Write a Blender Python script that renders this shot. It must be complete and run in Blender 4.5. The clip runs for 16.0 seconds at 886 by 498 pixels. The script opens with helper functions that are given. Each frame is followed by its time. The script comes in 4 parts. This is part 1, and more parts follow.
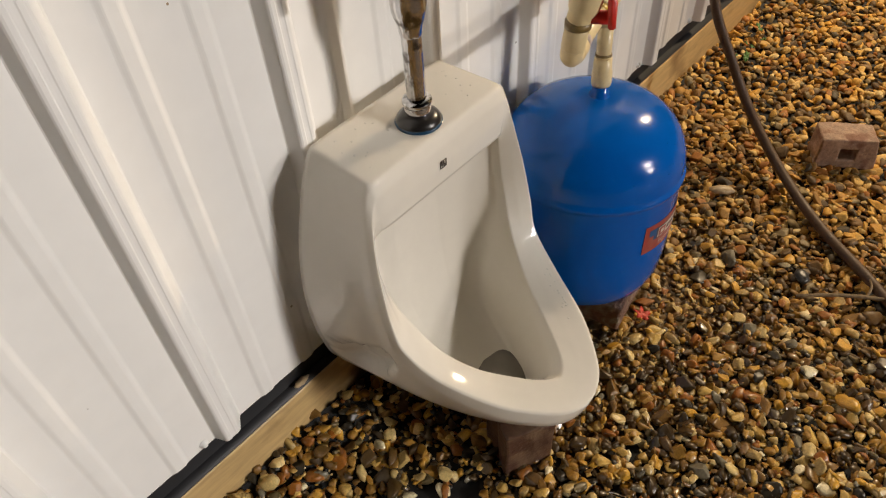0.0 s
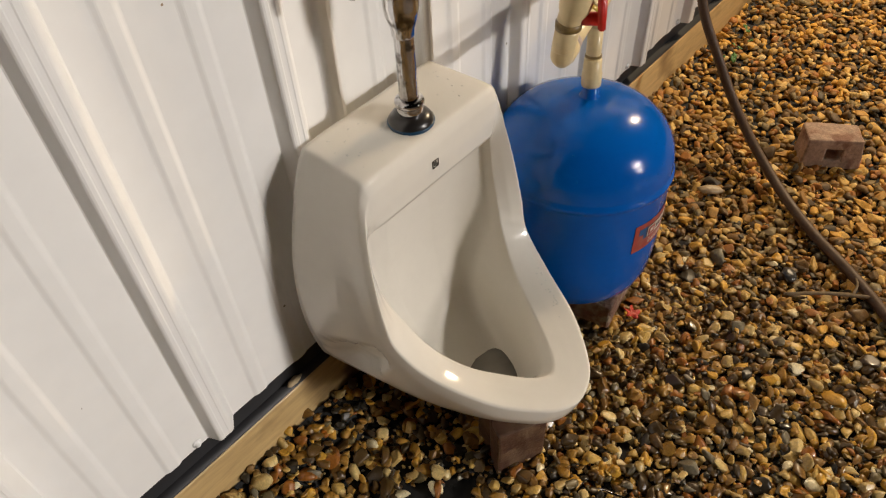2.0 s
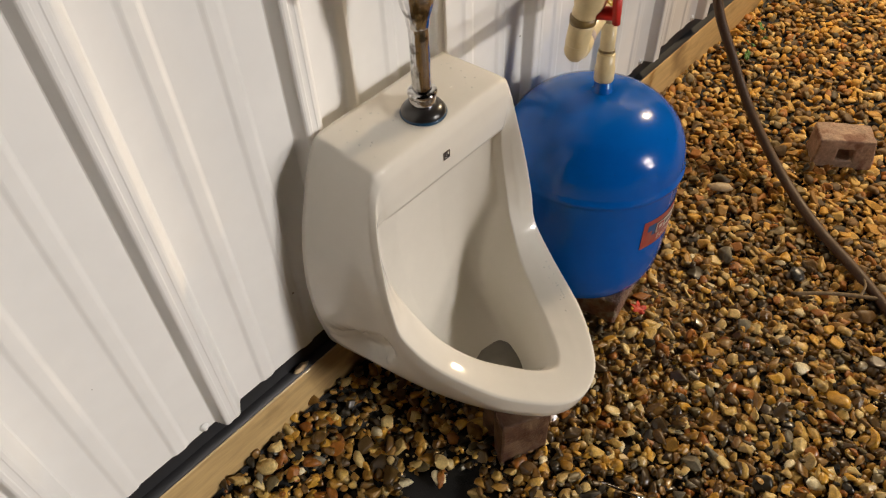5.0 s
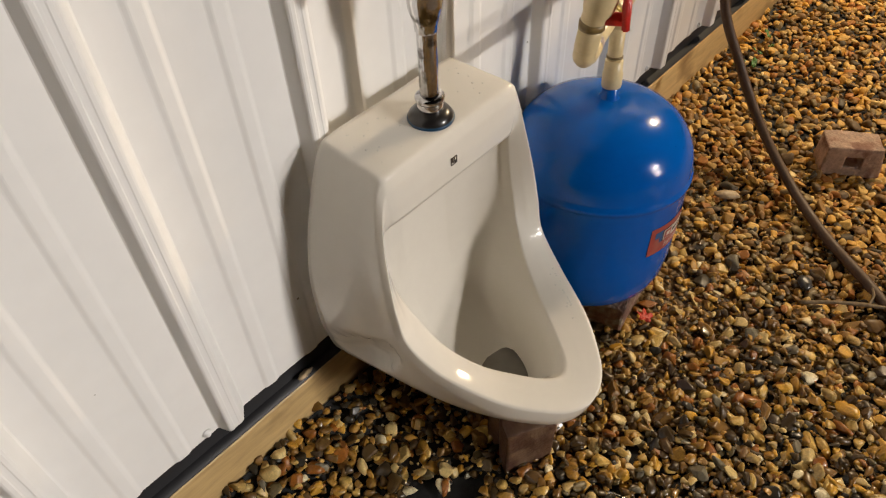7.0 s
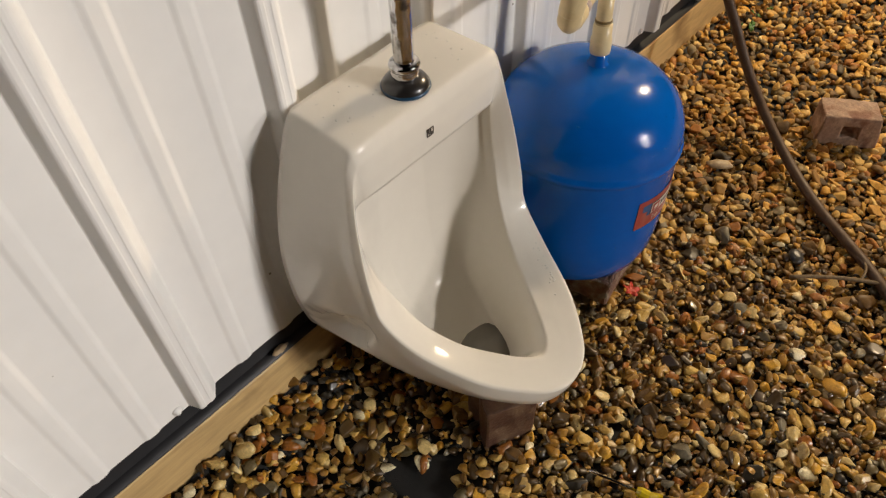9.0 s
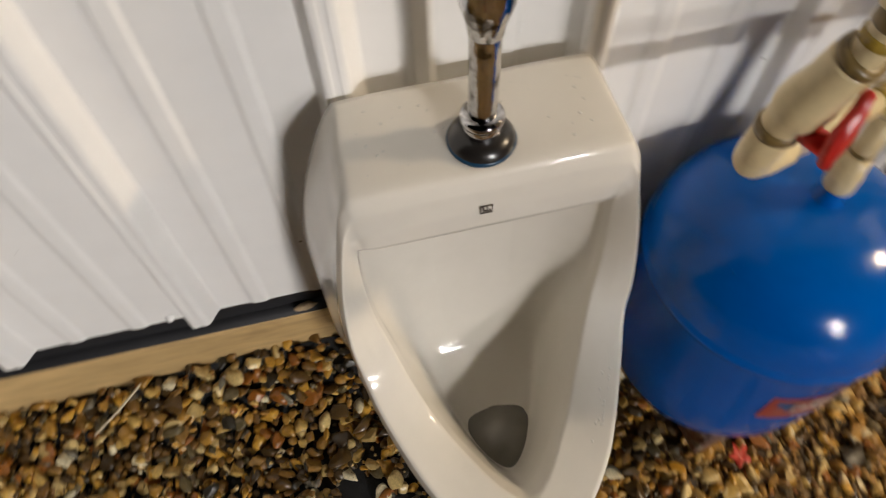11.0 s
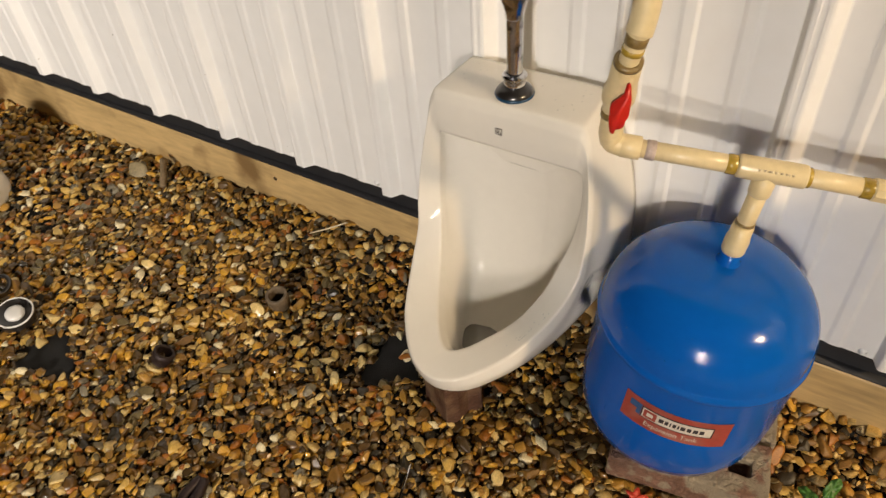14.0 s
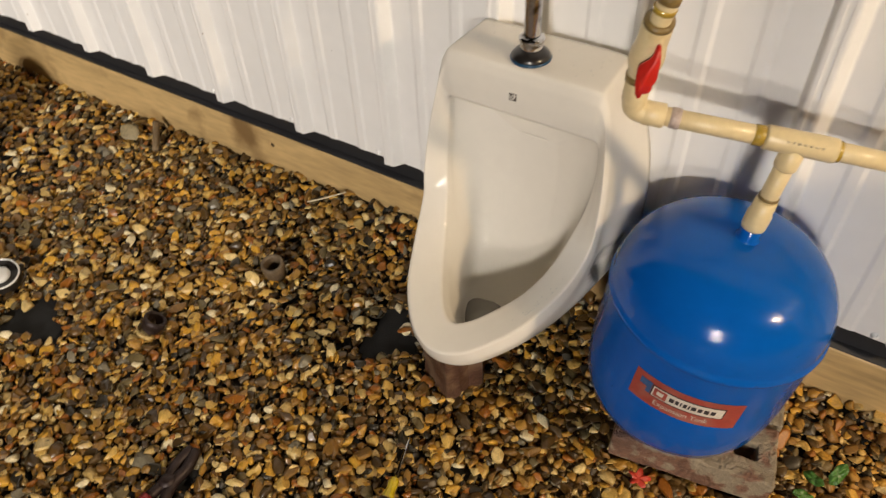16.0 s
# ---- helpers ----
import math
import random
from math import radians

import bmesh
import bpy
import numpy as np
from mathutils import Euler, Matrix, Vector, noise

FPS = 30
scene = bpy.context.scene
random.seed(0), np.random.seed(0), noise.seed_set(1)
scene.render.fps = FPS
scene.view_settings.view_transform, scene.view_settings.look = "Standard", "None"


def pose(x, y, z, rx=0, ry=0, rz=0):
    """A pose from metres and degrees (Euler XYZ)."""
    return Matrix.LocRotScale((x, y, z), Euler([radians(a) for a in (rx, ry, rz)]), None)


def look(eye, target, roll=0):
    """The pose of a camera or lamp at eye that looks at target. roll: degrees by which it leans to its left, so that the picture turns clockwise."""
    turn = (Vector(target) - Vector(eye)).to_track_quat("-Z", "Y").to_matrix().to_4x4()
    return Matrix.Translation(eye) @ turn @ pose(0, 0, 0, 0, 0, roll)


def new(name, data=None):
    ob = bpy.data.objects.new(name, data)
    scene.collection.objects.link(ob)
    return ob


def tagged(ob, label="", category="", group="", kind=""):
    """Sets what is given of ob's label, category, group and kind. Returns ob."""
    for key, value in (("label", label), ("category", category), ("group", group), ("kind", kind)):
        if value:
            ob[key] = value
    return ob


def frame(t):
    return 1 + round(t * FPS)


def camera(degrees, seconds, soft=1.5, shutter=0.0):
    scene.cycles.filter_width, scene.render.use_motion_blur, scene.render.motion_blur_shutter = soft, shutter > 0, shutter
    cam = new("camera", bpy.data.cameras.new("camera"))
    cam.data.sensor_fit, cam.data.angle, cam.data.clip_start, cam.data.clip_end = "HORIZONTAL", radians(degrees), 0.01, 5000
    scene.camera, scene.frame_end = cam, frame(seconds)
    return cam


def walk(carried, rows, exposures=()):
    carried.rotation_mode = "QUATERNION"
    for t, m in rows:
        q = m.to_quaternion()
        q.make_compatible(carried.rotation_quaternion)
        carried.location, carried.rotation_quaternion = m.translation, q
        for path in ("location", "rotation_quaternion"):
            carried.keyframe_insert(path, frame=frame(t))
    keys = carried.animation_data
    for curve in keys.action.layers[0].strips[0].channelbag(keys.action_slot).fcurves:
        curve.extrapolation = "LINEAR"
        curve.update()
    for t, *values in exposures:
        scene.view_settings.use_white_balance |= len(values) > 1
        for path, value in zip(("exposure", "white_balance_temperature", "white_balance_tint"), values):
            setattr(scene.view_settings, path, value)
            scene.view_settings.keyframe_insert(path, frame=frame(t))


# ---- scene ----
cam = camera(63.0, 16.0, soft=1.2, shutter=0.5)
PATH = [
    (0, (-0.159, -0.591, 1.043), (0.836, 0.353, -0.412), -4.1),
    (0.5, (-0.161, -0.591, 1.041), (0.834, 0.342, -0.421), -3.9),
    (1, (-0.163, -0.592, 1.043), (0.837, 0.331, -0.422), -3.7),
    (1.5, (-0.162, -0.593, 1.044), (0.845, 0.329, -0.418), -3.8),
    (2, (-0.166, -0.593, 1.047), (0.849, 0.331, -0.408), -3.4),
    (2.5, (-0.166, -0.592, 1.047), (0.838, 0.337, -0.412), -3.4),
    (3, (-0.168, -0.591, 1.046), (0.817, 0.34, -0.425), -3.7),
    (3.5, (-0.169, -0.594, 1.041), (0.799, 0.338, -0.441), -4.0),
    (4, (-0.169, -0.594, 1.05), (0.804, 0.336, -0.429), -3.5),
    (6.5, (-0.173, -0.588, 1.048), (0.828, 0.346, -0.41), -2.3),
    (7, (-0.17, -0.586, 1.045), (0.824, 0.354, -0.413), -2.5),
    (7.5, (-0.168, -0.584, 1.046), (0.825, 0.349, -0.419), -2.3),
    (8, (-0.167, -0.583, 1.043), (0.829, 0.339, -0.426), -2.0),
    (8.2, (-0.169, -0.582, 1.043), (0.827, 0.331, -0.431), -1.8),
    (10.3, (0.081, -0.523, 0.997), (0.796, 0.319, -0.671), -1.7),
    (10.5, (0.122, -0.482, 1.003), (0.756, 0.375, -0.689), 0.9),
    (10.7, (0.163, -0.447, 0.997), (0.661, 0.414, -0.738), 2.3),
    (11, (0.229, -0.451, 0.989), (0.425, 0.527, -0.745), -2.3),
    (11.2, (0.303, -0.474, 0.967), (0.293, 0.554, -0.748), -3.4),
    (11.5, (0.466, -0.545, 0.993), (0.166, 0.527, -0.668), -4.7),
    (11.7, (0.527, -0.63, 1.025), (0.094, 0.567, -0.518), -3.6),
    (12, (0.595, -0.755, 1.037), (0.023, 0.516, -0.397), -3.3),
    (12.5, (0.706, -0.912, 1.072), (0.014, 0.382, -0.286), -1.9),
    (13, (0.726, -0.922, 1.067), (-0.095, 0.297, -0.29), -2.8),
    (13.5, (0.745, -0.914, 1.066), (-0.117, 0.254, -0.309), -4.6),
    (14, (0.754, -0.899, 1.073), (-0.092, 0.294, -0.291), -5.2),
    (14.5, (0.766, -0.888, 1.077), (-0.04, 0.349, -0.271), -4.8),
    (15, (0.759, -0.89, 1.076), (-0.028, 0.359, -0.273), -4.3),
    (15.5, (0.751, -0.901, 1.068), (-0.039, 0.327, -0.299), -4.3),
    (16, (0.72, -0.902, 1.036), (-0.079, 0.278, -0.367), -2.7),
]
TINT = [(0, -0.08, 6450, 10), (8.2, -0.08, 6450, 10), (10.3, -0.07, 6350, 10), (11.0, -0.24, 6200, 10), (11.7, -0.18, 6200, 10), (12.5, -0.12, 6450, 10), (13.5, -0.07, 6800, 10), (16.0, -0.14, 6650, 10)]
walk(cam, [(t, look(eye, target, roll)) for t, eye, target, roll in PATH], TINT)

# ---- light ----
world = bpy.data.worlds.new("night")
scene.world = world
world.use_nodes = True
world.node_tree.nodes["Background"].inputs[0].default_value = (0.60, 0.52, 0.43, 1)
world.node_tree.nodes["Background"].inputs[1].default_value = 0.003


def lamp(name, eye, target, width, height, watts, colour):
    d = bpy.data.lights.new(name, "AREA")
    d.shape, d.size, d.size_y, d.energy, d.color = "RECTANGLE", width, height, watts, colour
    ob = new(name, d)
    ob.matrix_world = look(eye, target)
    return ob


lamp("wall_floodlight", (2.80, -0.48, 1.78), (2.0, -0.50, 0.0), 0.20, 0.10, 56, (1.0, 0.76, 0.48))
# a twin-headed floodlight across the yard
for height, watts in ((5.05, 82), (2.9, 30)):
    head = lamp("yard_floodlight", (4.1, -12.0, height), (-3.2, -0.3, 0.2), 1.3, 0.45, 1.55 * watts, (1.0, 0.93, 0.86))
    head.data.spread = radians(46)

# ---- materials ----


def material(name, colour, rough=0.5, metal=0.0, coat=0.0, spread=0.12, scale=8.0, fine=60.0, bump=0.1, depth=0.002, stain=None, stain_scale=4.0, stain_at=(0.5, 0.7), coords="Object", rough_spread=0.15, stretch=None):
    """Principled surface with a coarse and a fine variation, bump, and an optional second colour in blotches."""
    m = bpy.data.materials.new(name)
    m.use_nodes = True
    nt = m.node_tree
    n, l = nt.nodes, nt.links
    b = n["Principled BSDF"]
    tc = n.new("ShaderNodeTexCoord")
    place = tc.outputs[coords]
    if stretch:
        mp = n.new("ShaderNodeMapping")
        mp.inputs["Scale"].default_value = stretch
        l.new(place, mp.inputs["Vector"])
        place = mp.outputs[0]
    big, small = n.new("ShaderNodeTexNoise"), n.new("ShaderNodeTexNoise")
    big.inputs["Scale"].default_value, small.inputs["Scale"].default_value = scale, fine
    big.inputs["Detail"].default_value = small.inputs["Detail"].default_value = 5
    for t in (big, small):
        l.new(place, t.inputs["Vector"])
    mixv = n.new("ShaderNodeMath")
    mixv.operation = "ADD"
    l.new(big.outputs["Fac"], mixv.inputs[0])
    l.new(small.outputs["Fac"], mixv.inputs[1])
    ramp = n.new("ShaderNodeMapRange")
    ramp.inputs["From Min"].default_value, ramp.inputs["From Max"].default_value = 0.6, 1.4
    ramp.inputs["To Min"].default_value, ramp.inputs["To Max"].default_value = 1 - spread, 1 + spread
    l.new(mixv.outputs[0], ramp.inputs["Value"])
    mul = n.new("ShaderNodeMix")
    mul.data_type, mul.blend_type = "RGBA", "MULTIPLY"
    mul.inputs["Factor"].default_value = 1
    mul.inputs[6].default_value = (*colour, 1)
    l.new(ramp.outputs[0], mul.inputs[7])
    out = mul.outputs[2]
    if stain:
        st = n.new("ShaderNodeTexNoise")
        st.inputs["Scale"].default_value, st.inputs["Detail"].default_value = stain_scale, 6
        l.new(tc.outputs[coords], st.inputs["Vector"])
        sr = n.new("ShaderNodeMapRange")
        sr.inputs["From Min"].default_value, sr.inputs["From Max"].default_value = stain_at
        l.new(st.outputs["Fac"], sr.inputs["Value"])
        sm = n.new("ShaderNodeMix")
        sm.data_type = "RGBA"
        l.new(sr.outputs[0], sm.inputs["Factor"])
        l.new(out, sm.inputs[6])
        sm.inputs[7].default_value = (*stain, 1)
        out = sm.outputs[2]
    l.new(out, b.inputs["Base Color"])
    rr = n.new("ShaderNodeMapRange")
    rr.inputs["From Min"].default_value, rr.inputs["From Max"].default_value = 0.3, 0.7
    rr.inputs["To Min"].default_value, rr.inputs["To Max"].default_value = rough * (1 - rough_spread), min(1, rough * (1 + rough_spread))
    l.new(big.outputs["Fac"], rr.inputs["Value"])
    l.new(rr.outputs[0], b.inputs["Roughness"])
    b.inputs["Metallic"].default_value = metal
    b.inputs["Coat Weight"].default_value = coat
    b.inputs["Coat Roughness"].default_value = 0.08
    if bump:
        bp = n.new("ShaderNodeBump")
        bp.inputs["Strength"].default_value, bp.inputs["Distance"].default_value = bump, depth
        l.new(small.outputs["Fac"], bp.inputs["Height"])
        l.new(bp.outputs[0], b.inputs["Normal"])
    return m


def pebble_material():
    m = material("wet_pebbles", (0.5, 0.5, 0.5), rough=0.34, coat=0.12, spread=0.38, scale=70, fine=350, bump=0.3, depth=0.001)
    nt = m.node_tree
    n, l = nt.nodes, nt.links
    geo = n.new("ShaderNodeNewGeometry")
    ramp = n.new("ShaderNodeValToRGB")
    ramp.color_ramp.interpolation = "CONSTANT"
    stops = [(0.0, (0.060, 0.036, 0.014)), (0.07, (0.22, 0.115, 0.028)), (0.18, (0.45, 0.245, 0.048)), (0.29, (0.095, 0.055, 0.018)),
             (0.36, (0.66, 0.44, 0.135)), (0.45, (0.34, 0.125, 0.020)), (0.52, (0.035, 0.029, 0.021)), (0.56, (0.66, 0.37, 0.055)),
             (0.66, (0.16, 0.125, 0.065)), (0.72, (0.55, 0.39, 0.16)), (0.79, (0.13, 0.070, 0.020)), (0.85, (0.76, 0.58, 0.28)),
             (0.905, (0.30, 0.165, 0.040)), (0.945, (0.21, 0.19, 0.155)), (0.975, (0.86, 0.77, 0.58))]
    els = ramp.color_ramp.elements
    els[0].position, els[0].color = stops[0][0], (*stops[0][1], 1)
    els[1].position, els[1].color = stops[1][0], (*stops[1][1], 1)
    for p, c in stops[2:]:
        els.new(p).color = (*c, 1)
    for e in els:
        e.color = (0.80 * e.color[0], 0.77 * e.color[1], 0.64 * e.color[2], 1)
    l.new(geo.outputs["Random Per Island"], ramp.inputs[0])
    mul = [x for x in n if x.type == "MIX"][0]
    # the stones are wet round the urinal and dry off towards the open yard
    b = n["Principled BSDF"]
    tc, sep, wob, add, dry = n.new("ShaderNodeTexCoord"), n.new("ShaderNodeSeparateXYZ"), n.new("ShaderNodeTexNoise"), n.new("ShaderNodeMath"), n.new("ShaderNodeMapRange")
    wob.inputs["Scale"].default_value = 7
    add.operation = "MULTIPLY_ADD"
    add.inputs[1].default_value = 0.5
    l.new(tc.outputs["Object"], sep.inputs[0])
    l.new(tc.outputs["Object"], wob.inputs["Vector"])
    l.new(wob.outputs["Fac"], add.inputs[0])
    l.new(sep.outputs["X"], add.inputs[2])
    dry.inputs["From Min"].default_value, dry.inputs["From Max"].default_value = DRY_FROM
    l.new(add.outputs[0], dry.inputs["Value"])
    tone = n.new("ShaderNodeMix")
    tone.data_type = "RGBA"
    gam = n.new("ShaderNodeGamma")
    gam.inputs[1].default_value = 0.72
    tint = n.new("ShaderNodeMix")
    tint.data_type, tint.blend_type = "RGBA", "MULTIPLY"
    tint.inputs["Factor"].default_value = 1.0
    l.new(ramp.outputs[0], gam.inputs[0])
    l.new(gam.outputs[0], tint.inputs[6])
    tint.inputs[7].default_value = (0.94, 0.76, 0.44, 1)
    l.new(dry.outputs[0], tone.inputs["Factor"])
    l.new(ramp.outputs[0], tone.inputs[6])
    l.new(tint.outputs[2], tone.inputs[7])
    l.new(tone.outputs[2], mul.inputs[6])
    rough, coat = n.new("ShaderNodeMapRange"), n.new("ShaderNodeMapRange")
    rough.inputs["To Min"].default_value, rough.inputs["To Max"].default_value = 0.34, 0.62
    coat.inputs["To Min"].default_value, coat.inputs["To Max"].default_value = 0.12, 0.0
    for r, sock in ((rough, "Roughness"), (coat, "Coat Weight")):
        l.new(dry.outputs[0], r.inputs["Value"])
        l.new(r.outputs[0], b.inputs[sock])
    return m


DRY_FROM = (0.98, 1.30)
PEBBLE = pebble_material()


def pebbled(m, scale):
    """Rounded stones in relief, each with its own shade, for the ground past the loose gravel."""
    n, l = m.node_tree.nodes, m.node_tree.links
    b = n["Principled BSDF"]
    tc, vo = n.new("ShaderNodeTexCoord"), n.new("ShaderNodeTexVoronoi")
    vo.inputs["Scale"].default_value = scale
    l.new(tc.outputs["Object"], vo.inputs["Vector"])
    sep, ramp = n.new("ShaderNodeSeparateColor"), n.new("ShaderNodeValToRGB")
    l.new(vo.outputs["Color"], sep.inputs[0])
    l.new(sep.outputs[0], ramp.inputs[0])
    els = ramp.color_ramp.elements
    els[0].color, els[1].color = (0.035, 0.020, 0.008, 1), (0.24, 0.15, 0.055, 1)
    els.new(0.45).color = (0.115, 0.066, 0.020, 1)
    l.new(ramp.outputs[0], [x for x in n if x.type == "MIX"][0].inputs[6])
    bp = [x for x in n if x.type == "BUMP"][0]
    bp.invert = True
    l.new(vo.outputs["Distance"], bp.inputs["Height"])


LINER = material("black_landscape_fabric", (0.009, 0.009, 0.009), rough=0.8, scale=20, fine=500, bump=0.4)
EARTH = material("dark_wet_grit", (0.05, 0.032, 0.014), rough=0.55, spread=0.6, scale=60, fine=220, bump=0.9, depth=0.02)
pebbled(EARTH, 55)
STEEL = material("white_painted_steel", (0.80, 0.79, 0.77), rough=0.48, spread=0.035, scale=1.6, fine=25, bump=0.03, stain=(0.62, 0.58, 0.52), stain_scale=1.3, stain_at=(0.58, 0.85))
def speckle(m, scale, radius, share, colour):
    """Sparse small specks of dirt over a surface."""
    n, l = m.node_tree.nodes, m.node_tree.links
    b = n["Principled BSDF"]
    tc, vo = n.new("ShaderNodeTexCoord"), n.new("ShaderNodeTexVoronoi")
    vo.inputs["Scale"].default_value = scale
    l.new(tc.outputs["Object"], vo.inputs["Vector"])
    near, some, both, mix = n.new("ShaderNodeMath"), n.new("ShaderNodeMath"), n.new("ShaderNodeMath"), n.new("ShaderNodeMix")
    near.operation, near.inputs[1].default_value = "LESS_THAN", radius
    some.operation, some.inputs[1].default_value = "LESS_THAN", share
    both.operation = "MULTIPLY"
    sep = n.new("ShaderNodeSeparateColor")
    l.new(vo.outputs["Distance"], near.inputs[0])
    l.new(vo.outputs["Color"], sep.inputs[0])
    l.new(sep.outputs[0], some.inputs[0])
    l.new(near.outputs[0], both.inputs[0])
    l.new(some.outputs[0], both.inputs[1])
    mix.data_type = "RGBA"
    old = b.inputs["Base Color"].links[0].from_socket
    l.new(both.outputs[0], mix.inputs["Factor"])
    l.new(old, mix.inputs[6])
    mix.inputs[7].default_value = (*colour, 1)
    l.new(mix.outputs[2], b.inputs["Base Color"])


speckle(STEEL, 14.0, 0.028, 0.5, (0.22, 0.19, 0.15))
speckle(STEEL, 31.0, 0.045, 0.10, (0.30, 0.21, 0.12))
FLASH = material("black_flashing", (0.018, 0.018, 0.02), rough=0.5, scale=12, fine=80)
BOARD = material("wet_treated_board", (0.50, 0.345, 0.155), rough=0.42, coat=0.15, spread=0.30, scale=16, fine=110, bump=0.45, stain=(0.20, 0.12, 0.048), stain_scale=6.5, stain_at=(0.54, 0.68), stretch=(0.16, 1, 1))
speckle(BOARD, 9.0, 0.05, 0.35, (0.035, 0.02, 0.01))
CERAMIC = material("glazed_ceramic", (0.72, 0.685, 0.615), rough=0.10, coat=0.0, spread=0.02, scale=7, fine=60, bump=0.02, stain=(0.64, 0.60, 0.52), stain_scale=6, stain_at=(0.60, 0.90))
CERAMIC.node_tree.nodes["Principled BSDF"].inputs["Specular IOR Level"].default_value = 0.38
speckle(CERAMIC, 38.0, 0.028, 0.05, (0.40, 0.35, 0.28))
CHROME = material("chrome", (0.62, 0.62, 0.63), rough=0.09, metal=1.0, spread=0.25, scale=45, fine=260, bump=0.35, depth=0.001, stain=(0.16, 0.15, 0.14), stain_scale=60, stain_at=(0.52, 0.66), stretch=(1, 1, 0.4))
RUBBER = material("black_rubber", (0.015, 0.013, 0.012), rough=0.3, coat=0.4)
MARK = material("grey_glaze_print", (0.10, 0.085, 0.07), rough=0.3, spread=0.3, scale=200, fine=600, bump=0.0)
BLUE_RING = material("blue_gasket", (0.006, 0.045, 0.10), rough=0.35)
BLUE = material("blue_enamel", (0.001, 0.096, 0.44), rough=0.15, coat=0.0, spread=0.06, scale=6, fine=55, bump=0.22, depth=0.0012, stretch=(1, 1, 2.2))
BLUE.node_tree.nodes["Principled BSDF"].inputs["Specular IOR Level"].default_value = 0.30
WETBLUE = material("beaded_water_on_blue", (0.002, 0.10, 0.40), rough=0.05, spread=0.02, bump=0.0)
PVC = material("cream_pvc", (0.70, 0.57, 0.325), rough=0.34, coat=0.1, spread=0.10, scale=22, fine=120, bump=0.05, stain=(0.47, 0.33, 0.13), stain_scale=24, stain_at=(0.58, 0.78))
PRINT = material("grey_print", (0.50, 0.41, 0.26), rough=0.5, spread=0.5, scale=140, fine=300, bump=0.0)
GLUE = material("amber_cement", (0.36, 0.24, 0.035), rough=0.25, coat=0.4, spread=0.4, scale=50, fine=200)
BROWN_GLUE = material("brown_cement", (0.20, 0.135, 0.045), rough=0.4, spread=0.4, scale=60, fine=200)
PRIMER = material("purple_primer", (0.42, 0.34, 0.30), rough=0.35, spread=0.3, scale=60, fine=200)
RED = material("red_plastic", (0.55, 0.022, 0.014), rough=0.35, spread=0.15, scale=30, fine=150)
GREY_HOSE = material("grey_foam", (0.07, 0.07, 0.075), rough=0.8, scale=30, fine=200, bump=0.4)
WETBRICK = material("wet_dark_brick", (0.085, 0.042, 0.028), rough=0.4, spread=0.45, scale=30, fine=160, bump=0.6, stain=(0.15, 0.092, 0.055), stain_scale=26, stain_at=(0.45, 0.62))
TANBRICK = material("tan_brick", (0.36, 0.235, 0.16), rough=0.75, spread=0.4, scale=40, fine=170, bump=0.7, stain=(0.22, 0.11, 0.07), stain_scale=24, stain_at=(0.5, 0.62))
MORTAR = material("mortared_brick", (0.20, 0.105, 0.068), rough=0.7, spread=0.45, scale=30, fine=150, bump=1.0, depth=0.006, stain=(0.30, 0.245, 0.17), stain_scale=26, stain_at=(0.47, 0.55))
DRAIN_DISC = material("grey_drain_disc", (0.22, 0.205, 0.17), rough=0.12, coat=0.3, spread=0.1, scale=20, fine=60, bump=0.0)
DROP = material("beaded_water", (0.66, 0.64, 0.59), rough=0.04, spread=0.02, bump=0.0)
HOSE = material("brown_hose", (0.085, 0.045, 0.022), rough=0.55, coat=0.0, spread=0.3, scale=60, fine=300, bump=0.3)

# ---- helpers for building ----


def mesh_of(name, bm, mat, smooth=True):
    me = bpy.data.meshes.new(name)
    bm.to_mesh(me)
    bm.free()
    for p in me.polygons:
        p.use_smooth = smooth
    if mat:
        me.materials.append(mat)
    return me


def thing(name, label, category, place=(0, 0, 0), turn=0, group="", kind=""):
    ob = new(name)
    ob.matrix_world = pose(*place, 0, 0, turn)
    return tagged(ob, label, category, group, kind)


def part(name, bm, mat, parent, label="", smooth=True, edges=None):
    ob = new(name, mesh_of(name, bm, mat, smooth))
    ob.parent = parent
    if edges:
        e = ob.modifiers.new("edges", "BEVEL")
        e.width, e.segments, e.limit_method, e.angle_limit = edges, 2, "ANGLE", radians(40)
    return tagged(ob, label)


def solo(name, bm, mat, label, category, kind="", smooth=True, group=""):
    return tagged(new(name, mesh_of(name, bm, mat, smooth)), label, category, group, kind)


def box(cx, cy, cz, sx, sy, sz, turn=0, bevel=0.0, segs=2):
    bm = bmesh.new()
    bmesh.ops.create_cube(bm, size=1, matrix=Matrix.Translation((cx, cy, cz)) @ Euler((0, 0, radians(turn))).to_matrix().to_4x4() @ Matrix.Diagonal((sx, sy, sz, 1)))
    if bevel:
        bmesh.ops.bevel(bm, geom=bm.edges[:], offset=bevel, segments=segs, profile=0.6, affect="EDGES")
    return bm


